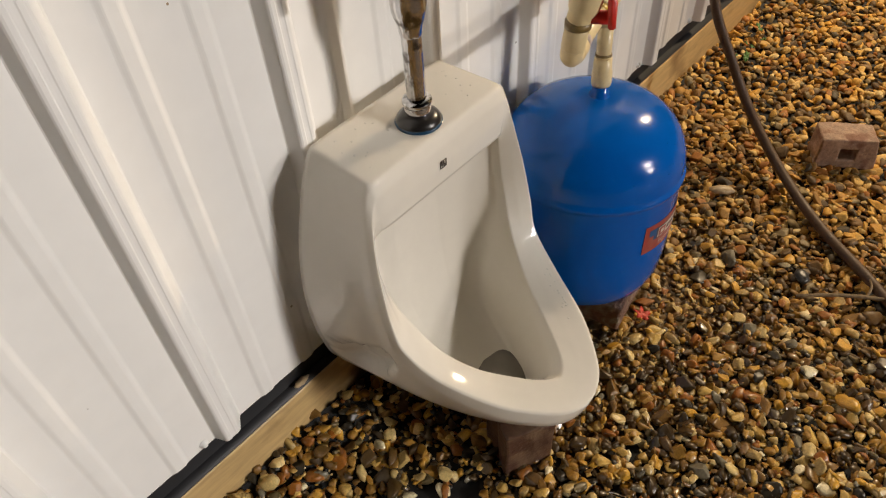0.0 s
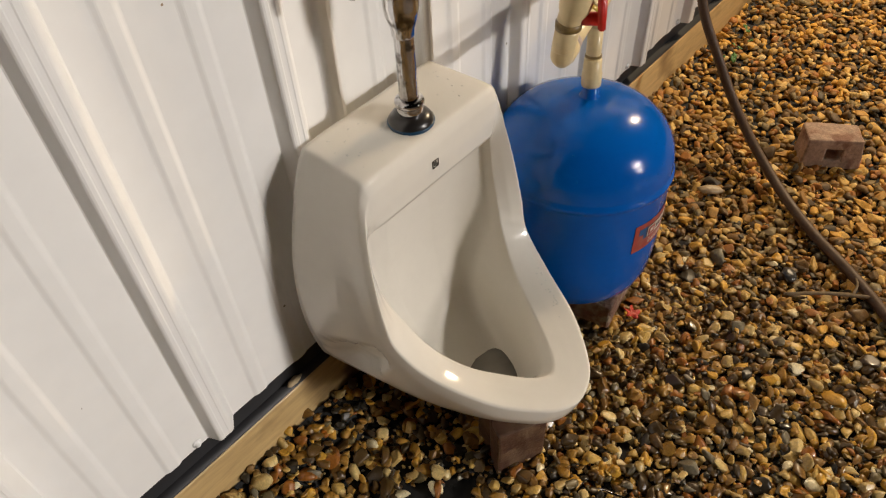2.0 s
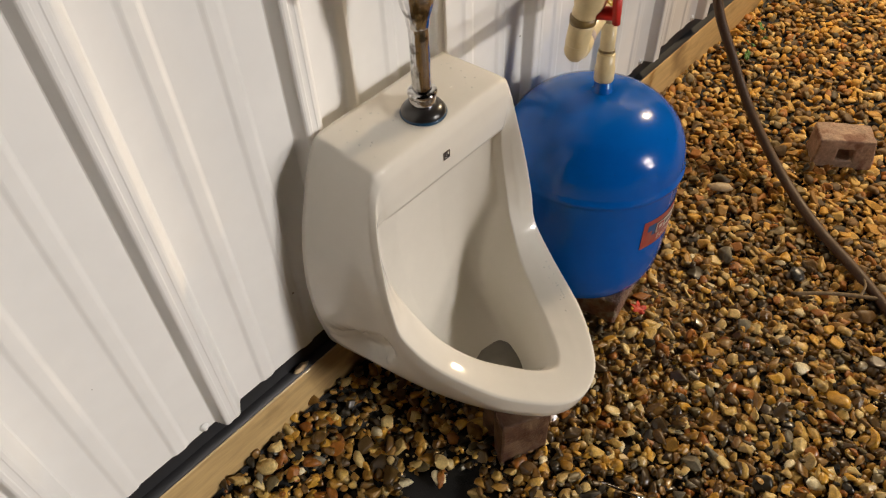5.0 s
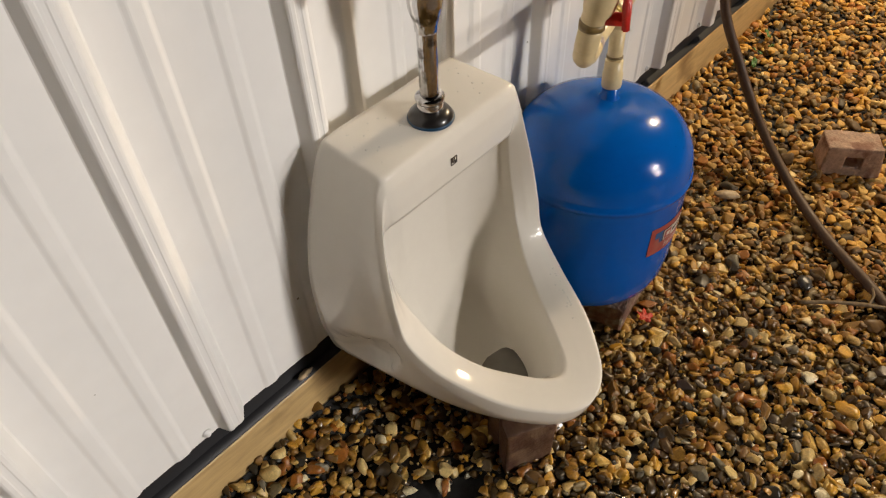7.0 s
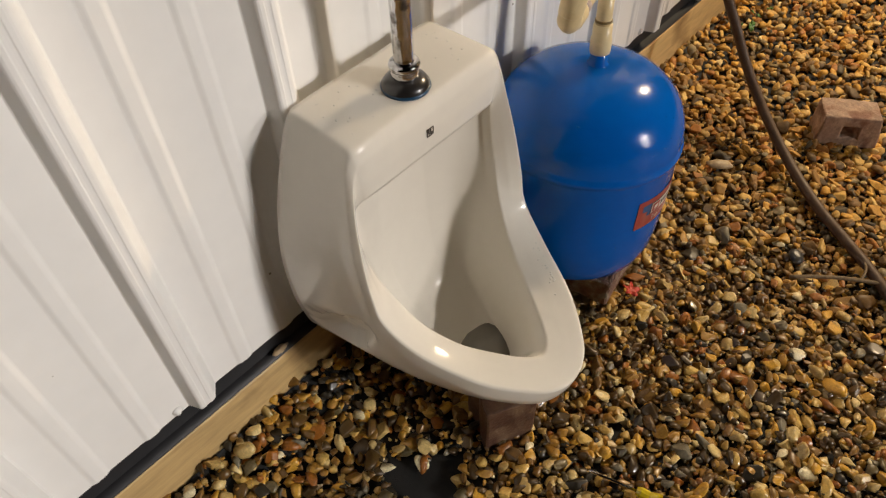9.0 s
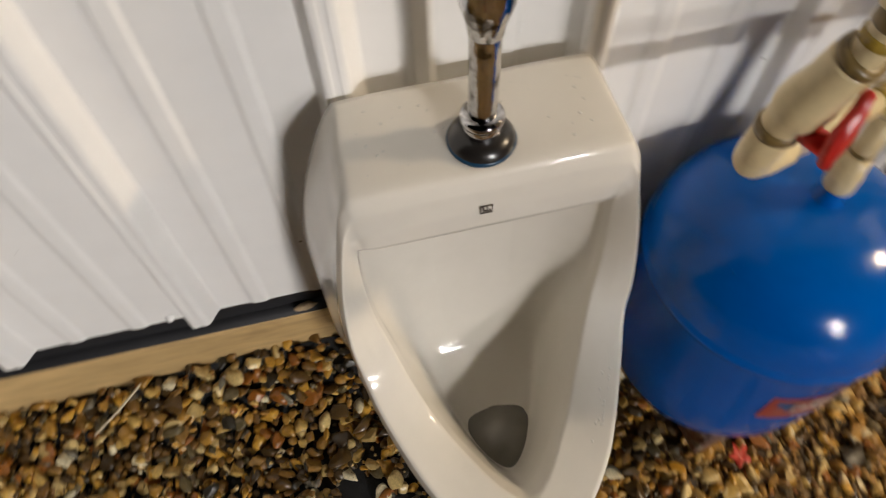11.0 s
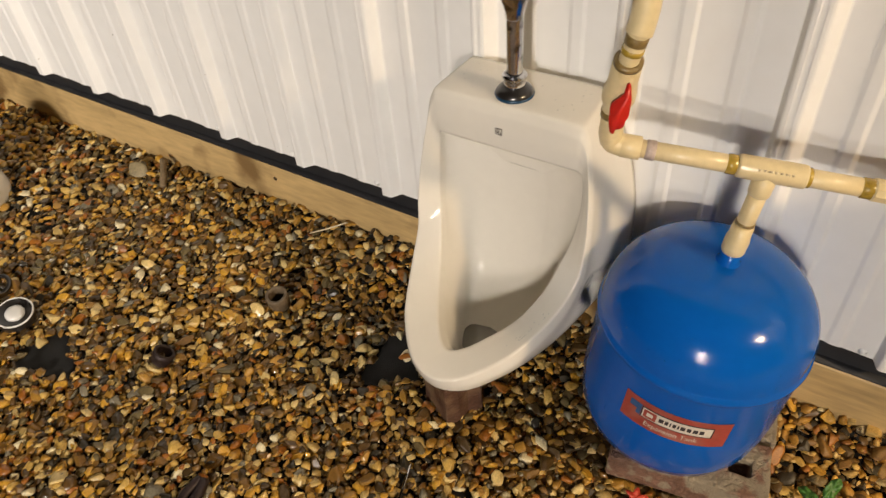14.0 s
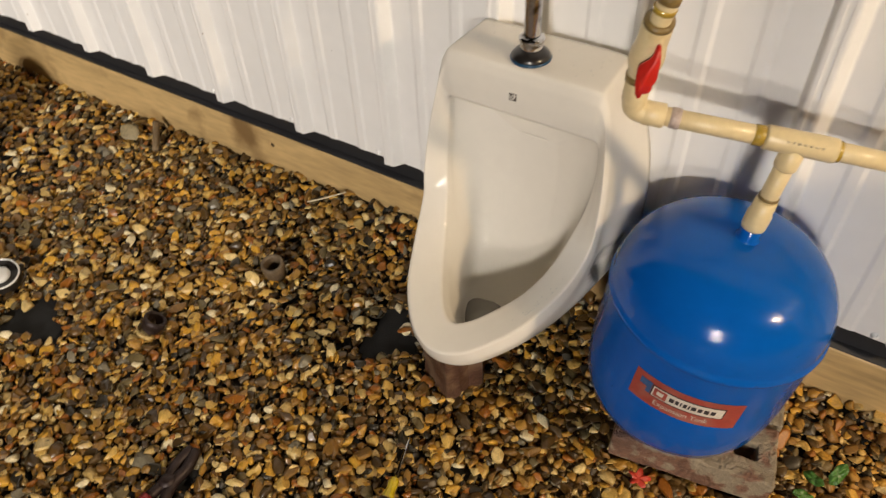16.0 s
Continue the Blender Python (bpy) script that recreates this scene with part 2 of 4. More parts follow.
def lathe(profile, segs=48, bm=None, m=None):
    """Turn (radius, height) pairs round the z axis."""
    bm = bm or bmesh.new()
    m = m or Matrix()
    rings = []
    for r, z in profile:
        if r < 1e-6:
            rings.append([bm.verts.new(m @ Vector((0, 0, z)))])
        else:
            rings.append([bm.verts.new(m @ Vector((r * math.cos(2 * math.pi * k / segs), r * math.sin(2 * math.pi * k / segs), z))) for k in range(segs)])
    for a, b in zip(rings, rings[1:]):
        for k in range(segs):
            q = (k + 1) % segs
            if len(a) == 1:
                bm.faces.new((a[0], b[q], b[k]))
            elif len(b) == 1:
                bm.faces.new((a[k], a[q], b[0]))
            else:
                bm.faces.new((a[k], a[q], b[q], b[k]))
    bmesh.ops.recalc_face_normals(bm, faces=bm.faces[:])
    return bm


def along(a, b):
    """The pose whose z axis runs from a towards b."""
    a, b = Vector(a), Vector(b)
    return Matrix.Translation(a) @ (b - a).to_track_quat("Z", "Y").to_matrix().to_4x4()


def rod(a, b, profile, segs=28):
    """A turned piece from a to b; the profile's heights run from 0 to 1 along it."""
    n = (Vector(b) - Vector(a)).length
    return lathe([(r, h * n) for r, h in profile], segs, None, along(a, b))


def smooth_path(points, steps=8):
    p = [Vector(q) for q in points]
    p = [2 * p[0] - p[1]] + p + [2 * p[-1] - p[-2]]
    out = []
    for i in range(1, len(p) - 2):
        for k in range(steps):
            t = k / steps
            a, b, c, d = p[i - 1], p[i], p[i + 1], p[i + 2]
            out.append(0.5 * (2 * b + (c - a) * t + (2 * a - 5 * b + 4 * c - d) * t * t + (3 * b - a - 3 * c + d) * t ** 3))
    out.append(p[-2])
    return out


def tube(points, radius, segs=16, steps=8, ripple=0.0):
    pts = smooth_path(points, steps)
    bm = bmesh.new()
    up = Vector((0.13, 0.21, 0.97))
    rings = []
    for i, p in enumerate(pts):
        d = (pts[min(i + 1, len(pts) - 1)] - pts[max(i - 1, 0)]).normalized()
        u = (up - d * up.dot(d)).normalized()
        up = u
        v = d.cross(u)
        r = radius * (1 + ripple * (i % 2))
        rings.append([bm.verts.new(p + (u * math.cos(2 * math.pi * k / segs) + v * math.sin(2 * math.pi * k / segs)) * r) for k in range(segs)])
    for a, b in zip(rings, rings[1:]):
        for k in range(segs):
            bm.faces.new((a[k], a[(k + 1) % segs], b[(k + 1) % segs], b[k]))
    bm.faces.new(rings[0][::-1])
    bm.faces.new(rings[-1])
    bmesh.ops.recalc_face_normals(bm, faces=bm.faces[:])
    return bm


# ---- wall ----
PITCH, FOOT = 0.2286, 0.157


def ground_height(x, y):
    """The gravel's level: banked up a little against the board, sinking towards the tank's front."""
    bank = float(np.interp(x, (-1.1, -0.57, -0.2, 0.0, 0.15, 0.5, 1.0), (0.0, 0.018, 0.036, 0.058, 0.056, 0.030, 0.028))) * max(0.0, 1 - abs(y) / 0.13) ** 1.3
    dip = -0.022 * math.exp(-((x - 0.75) ** 2 / 0.10 + (y + 0.28) ** 2 / 0.05))
    return bank + dip + 0.006 * math.sin(3.1 * x + 1.3) * math.sin(4.3 * y)


wall = tagged(new("wall_north"), "white ribbed steel building wall", "wall", kind="structure")


def panel(first):
    """One sheet, four pitches wide, its first rib at that number."""
    prof = []
    rise = [(-0.0265, 0.0), (-0.0240, -0.0012), (-0.0130, -0.0165), (-0.0112, -0.0182), (-0.0086, -0.0192)]
    steep = [(-0.0200, 0.0), (-0.0186, -0.0012), (-0.0122, -0.0165), (-0.0108, -0.0182), (-0.0086, -0.0192)]
    face = [(-0.0045, -0.0195), (-0.0030, -0.0189), (0.0, -0.0188)]
    for k in range(first, first + 5):
        c = k * PITCH + 0.002
        left = [(c + x, y) for x, y in steep]
        mid = [(c + x, y) for x, y in face] + [(c - x, y) for x, y in face[-2::-1]]
        right = [(c - x, y) for x, y in rise[::-1]]
        if k == first:
            prof += [(x, y - 0.0013) for x, y in left[2:] + mid + right[:2]] + right[2:]
        elif k == first + 4:
            prof += left + mid + right[:2]
            break
        else:
            prof += left + mid + right
        for f in (1 / 3, 2 / 3):
            q = c + f * PITCH
            prof += [(q - 0.0135, 0.0), (q - 0.0118, -0.0004), (q - 0.0078, -0.0020), (q - 0.0060, -0.0024), (q + 0.0060, -0.0024), (q + 0.0078, -0.0020), (q + 0.0118, -0.0004), (q + 0.0135, 0.0)]
    bm = bmesh.new()
    heights = [FOOT, FOOT + 0.004, 0.6, 1.2, 2.9]
    rows = []
    for h in heights:
        rows.append([bm.verts.new((x, y + (0.0008 * math.sin(9 * x + 5 * h)), h + (0.0012 * math.sin(40 * x) if h == FOOT else 0))) for x, y in prof])
    for a, b in zip(rows, rows[1:]):
        for k in range(len(prof) - 1):
            bm.faces.new((a[k], a[k + 1], b[k + 1], b[k]))
    ob = part("metal_panel", bm, STEEL, wall, smooth=False)
    s = ob.modifiers.new("sheet", "SOLIDIFY")
    s.thickness, s.offset = 0.0012, -1
    return ob


for first in (-11, -7, -3, 1, 5, 9):
    panel(first)

part("drip_edge", box(0, 0.0085, 0.1212, 6.0, 0.040, 0.0028), FLASH, wall, "black flashing folded over the board")
part("closure_strip", box(0, 0.012, 0.13, 6.0, 0.014, 0.10, bevel=0.001), FLASH, wall, "black flashing under the sheets")
part("backing", box(0, 0.10, 1.5, 6.0, 0.10, 2.9), FLASH, wall)


def screw_mesh():
    bm = lathe([(0.0, 0.0055), (0.0028, 0.0055), (0.0038, 0.0045), (0.0038, 0.0018), (0.0064, 0.0015), (0.007, 0.0)], 12)
    return mesh_of("screw", bm, STEEL)


SCREW = screw_mesh()
for k in range(-10, 12):
    for dx, z in ((-0.026 - 0.008, FOOT + 0.008), (-0.04, 1.25)):
        ob = new("screw", SCREW)
        ob.parent = wall
        ob.matrix_local = Matrix.Translation((k * PITCH + dx, -0.0005, z)) @ Euler((radians(90), 0, 0)).to_matrix().to_4x4()

board = solo("skirt_board", box(0, 0.006, 0.0065, 6.0, 0.038, 0.226, bevel=0.004), BOARD, "wet stained treated timber board at the foot of the wall", "board", kind="structure")

# ---- ground ----
bm = bmesh.new()
bmesh.ops.create_grid(bm, x_segments=2, y_segments=2, size=150)
for v in bm.verts:
    v.co.z = -0.022
solo("ground", bm, EARTH, "wet brown stony yard ground", "ground", kind="structure")

# ---- urinal ----
CX = 0.337
LOOPS = [
    [(0, -.028, .526), (.095, -.028, .526), (.121, -.028, .515), (.147, -.028, .452), (.165, -.028, .388), (.174, -.028, .325), (.174, -.028, .262), (.167, -.028, .205), (.152, -.028, .150), (.120, -.028, .112), (.065, -.028, .092), (0, -.028, .086)],
    [(0, -.08, .526), (.098, -.08, .526), (.122, -.08, .515), (.141, -.08, .455), (.155, -.085, .388), (.163, -.095, .322), (.162, -.115, .253), (.149, -.145, .192), (.122, -.18, .145), (.086, -.215, .115), (.045, -.245, .100), (0, -.255, .096)],
    [(0, -.121, .526), (.100, -.121, .526), (.1235, -.117, .514), (.138, -.112, .456), (.148, -.119, .388), (.153, -.132, .322), (.150, -.150, .254), (.136, -.196, .196), (.106, -.260, .162), (.067, -.314, .146), (.036, -.342, .141), (0, -.351, .139)],
    [(0, -.132, .521), (.101, -.132, .521), (.1245, -.129, .509), (.137, -.131, .453), (.1465, -.142, .387), (.150, -.153, .321), (.147, -.167, .268), (.1345, -.214, .222), (.104, -.288, .190), (.068, -.337, .177), (.036, -.361, .169), (0, -.370, .165)],
    [(0, -.136, .508), (.099, -.136, .508), (.122, -.135, .497), (.134, -.140, .450), (.1425, -.151, .388), (.1460, -.163, .325), (.1425, -.176, .277), (.1285, -.223, .238), (.098, -.293, .212), (.063, -.340, .198), (.034, -.365, .190), (0, -.374, .186)],
    [(0, -.1370, .480), (.097, -.1370, .480), (.119, -.1350, .474), (.1275, -.133, .442), (.1310, -.139, .386), (.1305, -.152, .329), (.1235, -.168, .281), (.107, -.208, .239), (.081, -.262, .213), (.052, -.309, .202), (.028, -.340, .195), (0, -.350, .192)],
    [(0, -.1350, .452), (.094, -.1350, .452), (.115, -.130, .447), (.1200, -.123, .428), (.1215, -.126, .382), (.1180, -.138, .334), (.1085, -.155, .293), (.092, -.190, .241), (.070, -.235, .213), (.044, -.279, .204), (.022, -.309, .199), (0, -.322, .196)],
    [(0, -.119, .449), (.093, -.120, .449), (.1135, -.1205, .445), (.1190, -.116, .427), (.1203, -.118, .381), (.1166, -.130, .331), (.1068, -.146, .288), (.089, -.177, .231), (.067, -.222, .200), (.042, -.264, .189), (.020, -.293, .183), (0, -.306, .180)],
    [(0, -.098, .446), (.090, -.102, .446), (.1105, -.111, .442), (.1160, -.109, .424), (.1172, -.110, .377), (.1135, -.121, .323), (.1035, -.134, .272), (.085, -.154, .212), (.063, -.196, .171), (.041, -.238, .151), (.020, -.268, .143), (0, -.282, .139)],
    [(0, -.084, .439), (.083, -.089, .439), (.0995, -.099, .432), (.1035, -.098, .412), (.1040, -.099, .362), (.1000, -.105, .298), (.091, -.114, .234), (.077, -.127, .175), (.060, -.166, .139), (.042, -.212, .119), (.022, -.250, .114), (0, -.268, .113)],
    [(0, -.077, .414), (.062, -.080, .414), (.076, -.085, .404), (.079, -.086, .378), (.079, -.085, .338), (.077, -.089, .275), (.071, -.097, .213), (.061, -.119, .160), (.049, -.162, .129), (.035, -.208, .112), (.019, -.244, .108), (0, -.260, .108)],
    [(0, -.072, .38), (.030, -.072, .38), (.036, -.073, .375), (.041, -.073, .350), (.041, -.074, .31), (.040, -.078, .258), (.038, -.091, .20), (.034, -.120, .152), (.029, -.166, .124), (.023, -.208, .109), (.012, -.235, .105), (0, -.245, .105)],
]


def spline(a, b, c, d, t):
    return 0.5 * (2 * b + (c - a) * t + (2 * a - 5 * b + 4 * c - d) * t * t + (3 * b - a - 3 * c + d) * t ** 3)


def urinal_mesh(around=8, across=6):
    ctl = []
    for half in LOOPS:
        pts = [Vector((CX + x, y, z)) for x, y, z in half] + [Vector((CX - x, y, z)) for x, y, z in half[-2:0:-1]]
        n = len(pts)
        ctl.append([spline(pts[k - 1], pts[k], pts[(k + 1) % n], pts[(k + 2) % n], t / around) for k in range(n) for t in range(around)])
    n = len(ctl[0])
    rows = []
    last = len(ctl) - 1
    for i in range(last):
        for t in range(across):
            crisp = 0.8 if i in (3, 4) else 0.95 if i in (5, 6) else 0.0
            rows.append([spline(ctl[max(i - 1, 0)][k], ctl[i][k], ctl[i + 1][k], ctl[min(i + 2, last)][k], t / across).lerp(ctl[i][k].lerp(ctl[i + 1][k], t / across), crisp) for k in range(n)])
    rows.append(ctl[-1])
    for r in rows[:3 * across]:
        for k, p in enumerate(r):
            side = 1 if p.x > CX else -1
            # a hand-hold hollowed out of the lower back corner of each side
            f = (((p.y + 0.108) + 0.55 * (p.z - 0.222)) / 0.040) ** 2 + ((p.z - 0.222) / 0.040) ** 2
            g = min(1.0, max(0.0, (1.2 - f) / 0.42))
            r[k] = p - Vector((side * 0.022 * g * g * (3 - 2 * g), 0, 0))
    bm = bmesh.new()
    vr = [[bm.verts.new(p) for p in r] for r in rows]
    for a, b in zip(vr, vr[1:]):
        for k in range(n):
            bm.faces.new((a[k], a[(k + 1) % n], b[(k + 1) % n], b[k]))
    inn = vr[-1]
    half = n // 2
    mids = [inn[0]] + [bm.verts.new((inn[k].co + inn[n - k].co) / 2 + Vector((0, 0.002, -0.001))) for k in range(1, half)] + [inn[half]]
    for k in range(half):
        for q in ((inn[k], inn[k + 1], mids[k + 1], mids[k]), (mids[k], mids[k + 1], inn[n - k - 1], inn[(n - k) % n])):
            u = list(dict.fromkeys(q))
            if len(u) > 2:
                bm.faces.new(u)
    bm.faces.new(vr[0][::-1])
    bmesh.ops.recalc_face_normals(bm, faces=bm.faces[:])
    return bm


urinal = thing("urinal", "white glazed ceramic wall urinal propped against the wall", "urinal")
part("bowl", urinal_mesh(), CERAMIC, urinal)
# flat grey disc across the drain hollow, darker than the glaze around it
part("water", lathe([(0.0, 0.0), (0.055, 0.0), (0.0, -0.002)], 40, None, Matrix.Translation((CX, -0.230, 0.1128))), DRAIN_DISC, urinal, "dull grey disc lying in the drain")
# the maker's mark: a small square of bars
for dx, dz, w, h in ((0, 0.0051, 0.0108, 0.0005), (0, -0.0051, 0.0108, 0.0005), (-0.0051, 0, 0.0005, 0.0106), (0.0051, 0, 0.0005, 0.0106), (-0.0026, 0.001, 0.0010, 0.006), (-0.0012, -0.0018, 0.0030, 0.0010), (0.0006, 0.0014, 0.0010, 0.006), (0.0030, -0.0024, 0.0010, 0.0036), (0.0026, -0.0042, 0.0028, 0.0009)):
    part("mark", box(CX - 0.007 + dx, -0.1378, 0.484 + dz, w, 0.0012, h), MARK, urinal, "small dark maker's mark")
rng = random.Random(5)
from mathutils.bvhtree import BVHTree

shape = urinal_mesh()
glaze = BVHTree.FromBMesh(shape)
shape.free()
drops = bmesh.new()
for k in range(54):
    if k < 34:
        p = Vector((CX + rng.uniform(-0.10, 0.10), rng.uniform(-0.115, -0.045), 0.53))
    else:
        p = Vector((CX + 0.122, -0.207, 0.25)).lerp(Vector((CX + 0.078, -0.285, 0.22)), rng.random()) + Vector((rng.uniform(-0.008, 0.008), rng.uniform(-0.008, 0.008), 0))
    spot, normal, _, _ = glaze.find_nearest(p)
    turn = normal.to_track_quat("Z", "Y").to_matrix().to_4x4()
    bmesh.ops.create_icosphere(drops, subdivisions=2, radius=rng.uniform(0.0006, 0.0015 if k < 34 else 0.0014), matrix=Matrix.Translation(spot) @ turn @ Matrix.Diagonal((1.25, 1, 0.32, 1)))
tagged(part("water_spray", drops, DROP, urinal, "clear water drops"), kind="stuff")

# ---- flush pipe ----
flush = thing("flush_valve", "worn chrome flush pipe with black rubber cone", "flush valve")
FX, FY = 0.335, -0.098
M = Matrix.Translation((FX, FY, 0))
part("escutcheon", lathe([(0.0, 0.527), (0.0275, 0.527), (0.0275, 0.531), (0.024, 0.536), (0.017, 0.541), (0.0, 0.541)], 40, None, M), RUBBER, flush, "black rubber cone")
part("gasket", lathe([(0.0, 0.5255), (0.028, 0.5255), (0.0288, 0.528), (0.0275, 0.530), (0.0, 0.530)], 40, None, M), BLUE_RING, flush, "blue gasket")
part("nut", lathe([(0.0, 0.539), (0.0150, 0.539), (0.0155, 0.540), (0.0158, 0.549), (0.0150, 0.5505), (0.0152, 0.5515), (0.0176, 0.5525), (0.0178, 0.554), (0.0178, 0.5565), (0.0172, 0.558), (0.0145, 0.560), (0.0, 0.560)], 32, None, M), CHROME, flush)
part("pipe", lathe([(0.0115, 0.556), (0.0115, 0.652)], 32, None, M), CHROME, flush)
part("coupling", lathe([(0.0117, 0.640), (0.0128, 0.642), (0.0135, 0.650), (0.0190, 0.668), (0.0195, 0.676), (0.0195, 0.735), (0.0215, 0.74), (0.0215, 0.79), (0.0, 0.80)], 32, None, M), CHROME, flush)
part("valve_body", lathe([(0.0, 0.80), (0.024, 0.80), (0.031, 0.815), (0.033, 0.84), (0.033, 0.90), (0.036, 0.905), (0.036, 0.93), (0.028, 0.95), (0.0, 0.955)], 32, None, M), CHROME, flush)
part("lever", rod((FX - 0.015, FY, 0.750), (FX - 0.078, FY - 0.003, 0.718), [(0, 0), (0.007, 0), (0.0055, 0.7), (0.009, 0.85), (0.010, 0.95), (0.0, 1.0)]), CHROME, flush)

# ---- pressure tank ----
TX, TY, TB = 0.677, -0.148, 0.051
tank = thing("pressure_tank", "glossy blue steel pressure tank with a red label", "tank")
prof = [(0.0, 0.006), (0.070, 0.004), (0.098, 0.0), (0.119, 0.007), (0.132, 0.021), (0.140, 0.044), (0.1442, 0.078), (0.1455, 0.112), (0.146, 0.219), (0.1468, 0.2225), (0.1490, 0.2258), (0.1500, 0.2295), (0.1490, 0.2332), (0.1466, 0.2360), (0.1460, 0.241)]
for k in range(1, 17):
    a = k / 16 * math.pi / 2
    prof.append((max(0.0, 0.146 * math.cos(a) ** 0.74) if k < 16 else 0.0, 0.243 + 0.100 * math.sin(a) ** 1.05))
LEANING = Vector((0, 0, 1)).rotation_difference(Vector((0.036, 0.014, 0.39))).to_matrix().to_4x4()
M = Matrix.Translation((TX, TY, TB + 0.361)) @ LEANING @ Matrix.Translation((0, 0, -0.361))
M_TANK = M
part("shell", lathe(prof, 96, None, M), BLUE, tank)
part("neck", lathe([(0.0, 0.331), (0.018, 0.334), (0.016, 0.343), (0.0130, 0.347), (0.0130, 0.371), (0.0, 0.371)], 32, None, M), BLUE, tank)

beads = bmesh.new()
skin = lathe(prof, 48, None, M)
hull = BVHTree.FromBMesh(skin)
skin.free()
for k in range(90):
    a, h = rng.uniform(0, 6.28), rng.choice((rng.uniform(0.235, 0.262), rng.uniform(0.05, 0.34)))
    spot, normal, _, _ = hull.find_nearest(M @ Vector((0.16 * math.cos(a), 0.16 * math.sin(a), h + rng.uniform(0, 0.06))))
    if normal.dot(spot - M @ Vector((0, 0, 0.15))) < 0:
        normal = -normal
    bmesh.ops.create_icosphere(beads, subdivisions=2, radius=rng.uniform(0.0006, 0.0016), matrix=Matrix.Translation(spot) @ normal.to_track_quat("Z", "Y").to_matrix().to_4x4() @ Matrix.Diagonal((1, 1, 0.4, 1)))
tagged(part("water_spray", beads, WETBLUE, tank, "clear water drops"), kind="stuff")

# ---- bricks under the tank and the urinal ----


def brick(name, label, place, turn, mat, size=(0.194, 0.092, 0.057), holes=3, tilt=(0, 0), group="", taper=0.0, groove=0.0):
    """A cored brick; its cores run through its height."""
    ob = thing(name, label, "brick", group=group)
    lx, ly, lz = size
    bm = bmesh.new()
    xs = [-lx / 2]
    for k in range(holes):
        c = (k - (holes - 1) / 2) * lx / (holes + 0.2)
        xs += [c - 0.017, c + 0.017]
    xs.append(lx / 2)
    ys = [-ly / 2, -0.014, 0.014, ly / 2]
    grid = {}
    for iz, z in enumerate((-lz / 2, lz / 2)):
        for ix, x in enumerate(xs):
            for iy, y in enumerate(ys):
                grid[ix, iy, iz] = bm.verts.new((x, y, z))
    nx = len(xs) - 1
    for ix in range(nx):
        for iy in range(3):
            hole = ix % 2 == 1 and iy == 1
            c = [(ix, iy), (ix + 1, iy), (ix + 1, iy + 1), (ix, iy + 1)]
            if hole:
                for (a, b) in zip(c, c[1:] + c[:1]):
                    bm.faces.new((grid[(*a, 0)], grid[(*b, 0)], grid[(*b, 1)], grid[(*a, 1)]))
            else:
                bm.faces.new([grid[(*q, 1)] for q in c])
                bm.faces.new([grid[(*q, 0)] for q in c[::-1]])
    for ix in range(nx):
        for iy in (0, 3):
            bm.faces.new((grid[ix, iy, 0], grid[ix + 1, iy, 0], grid[ix + 1, iy, 1], grid[ix, iy, 1]))
    for iy in range(3):
        for ix in (0, nx):
            bm.faces.new((grid[ix, iy, 0], grid[ix, iy + 1, 0], grid[ix, iy + 1, 1], grid[ix, iy, 1]))
    bmesh.ops.recalc_face_normals(bm, faces=bm.faces[:])
    sharp = [e for e in bm.edges if len(e.link_faces) == 2 and e.calc_face_angle() > 0.5]
    bmesh.ops.bevel(bm, geom=sharp, offset=0.004, segments=2, profile=0.5, affect="EDGES")
    bmesh.ops.subdivide_edges(bm, edges=[e for e in bm.edges if e.calc_length() > 0.02], cuts=2, use_grid_fill=True)
    for v in bm.verts:
        v.co += Vector(noise.noise_vector(v.co * 60 + Vector(place))) * 0.0016 + Vector(noise.noise_vector(v.co * 18 + Vector(place))) * 0.002
        v.co.x -= taper * (v.co.x + lx / 2) * (v.co.y / ly + 0.5)
        if groove and abs(v.co.x - 0.008) < 0.013:
            v.co.y *= 1 - groove
    body = part("body", bm, mat, ob, smooth=False)
    ob.matrix_world = pose(*place, tilt[0], tilt[1], turn)
    return ob


brick("brick", "mortar-crusted cored brick under the blue tank", (0.705, -0.215, 0.021), 10, MORTAR, size=(0.236, 0.10, 0.057), group="bricks under the tank")
brick("brick", "mortar-crusted cored brick under the blue tank", (0.690, -0.108, 0.021), 10, MORTAR, size=(0.236, 0.10, 0.057), group="bricks under the tank")
brick("brick", "dark wet brick propping the urinal lip", (0.310, -0.281, 0.034), 62, WETBRICK, size=(0.072, 0.080, 0.122), holes=0, groove=0.20)
brick("brick", "broken half brick lying on the gravel", (1.283, -0.417, 0.036), -58, TANBRICK, size=(0.124, 0.074, 0.064), holes=1, tilt=(90, 0), taper=0.10)

# ---- plastic pipework ----
pipes = thing("water_pipe", "cream plastic water pipe with amber glue stains", "pipe")
R = 0.0112
EL, TE, CP = Vector((0.512, -0.190, 0.5540)), Vector((0.690, -0.136, 0.5360)), Vector((0.800, -0.103, 0.5240))
NK = Vector((TX, TY, TB + 0.363))
SOCK = [(0.0, 0.0), (0.0112, 0.0), (0.0137, 0.0), (0.0145, 0.04), (0.0145, 0.96), (0.0137, 1.0), (0.0112, 1.0), (0.0, 1.0)]


def pipe_run(a, b, name="pipe"):
    return part(name, rod(a, b, [(0.0, 0), (R, 0), (R, 1), (0.0, 1)]), PVC, pipes)


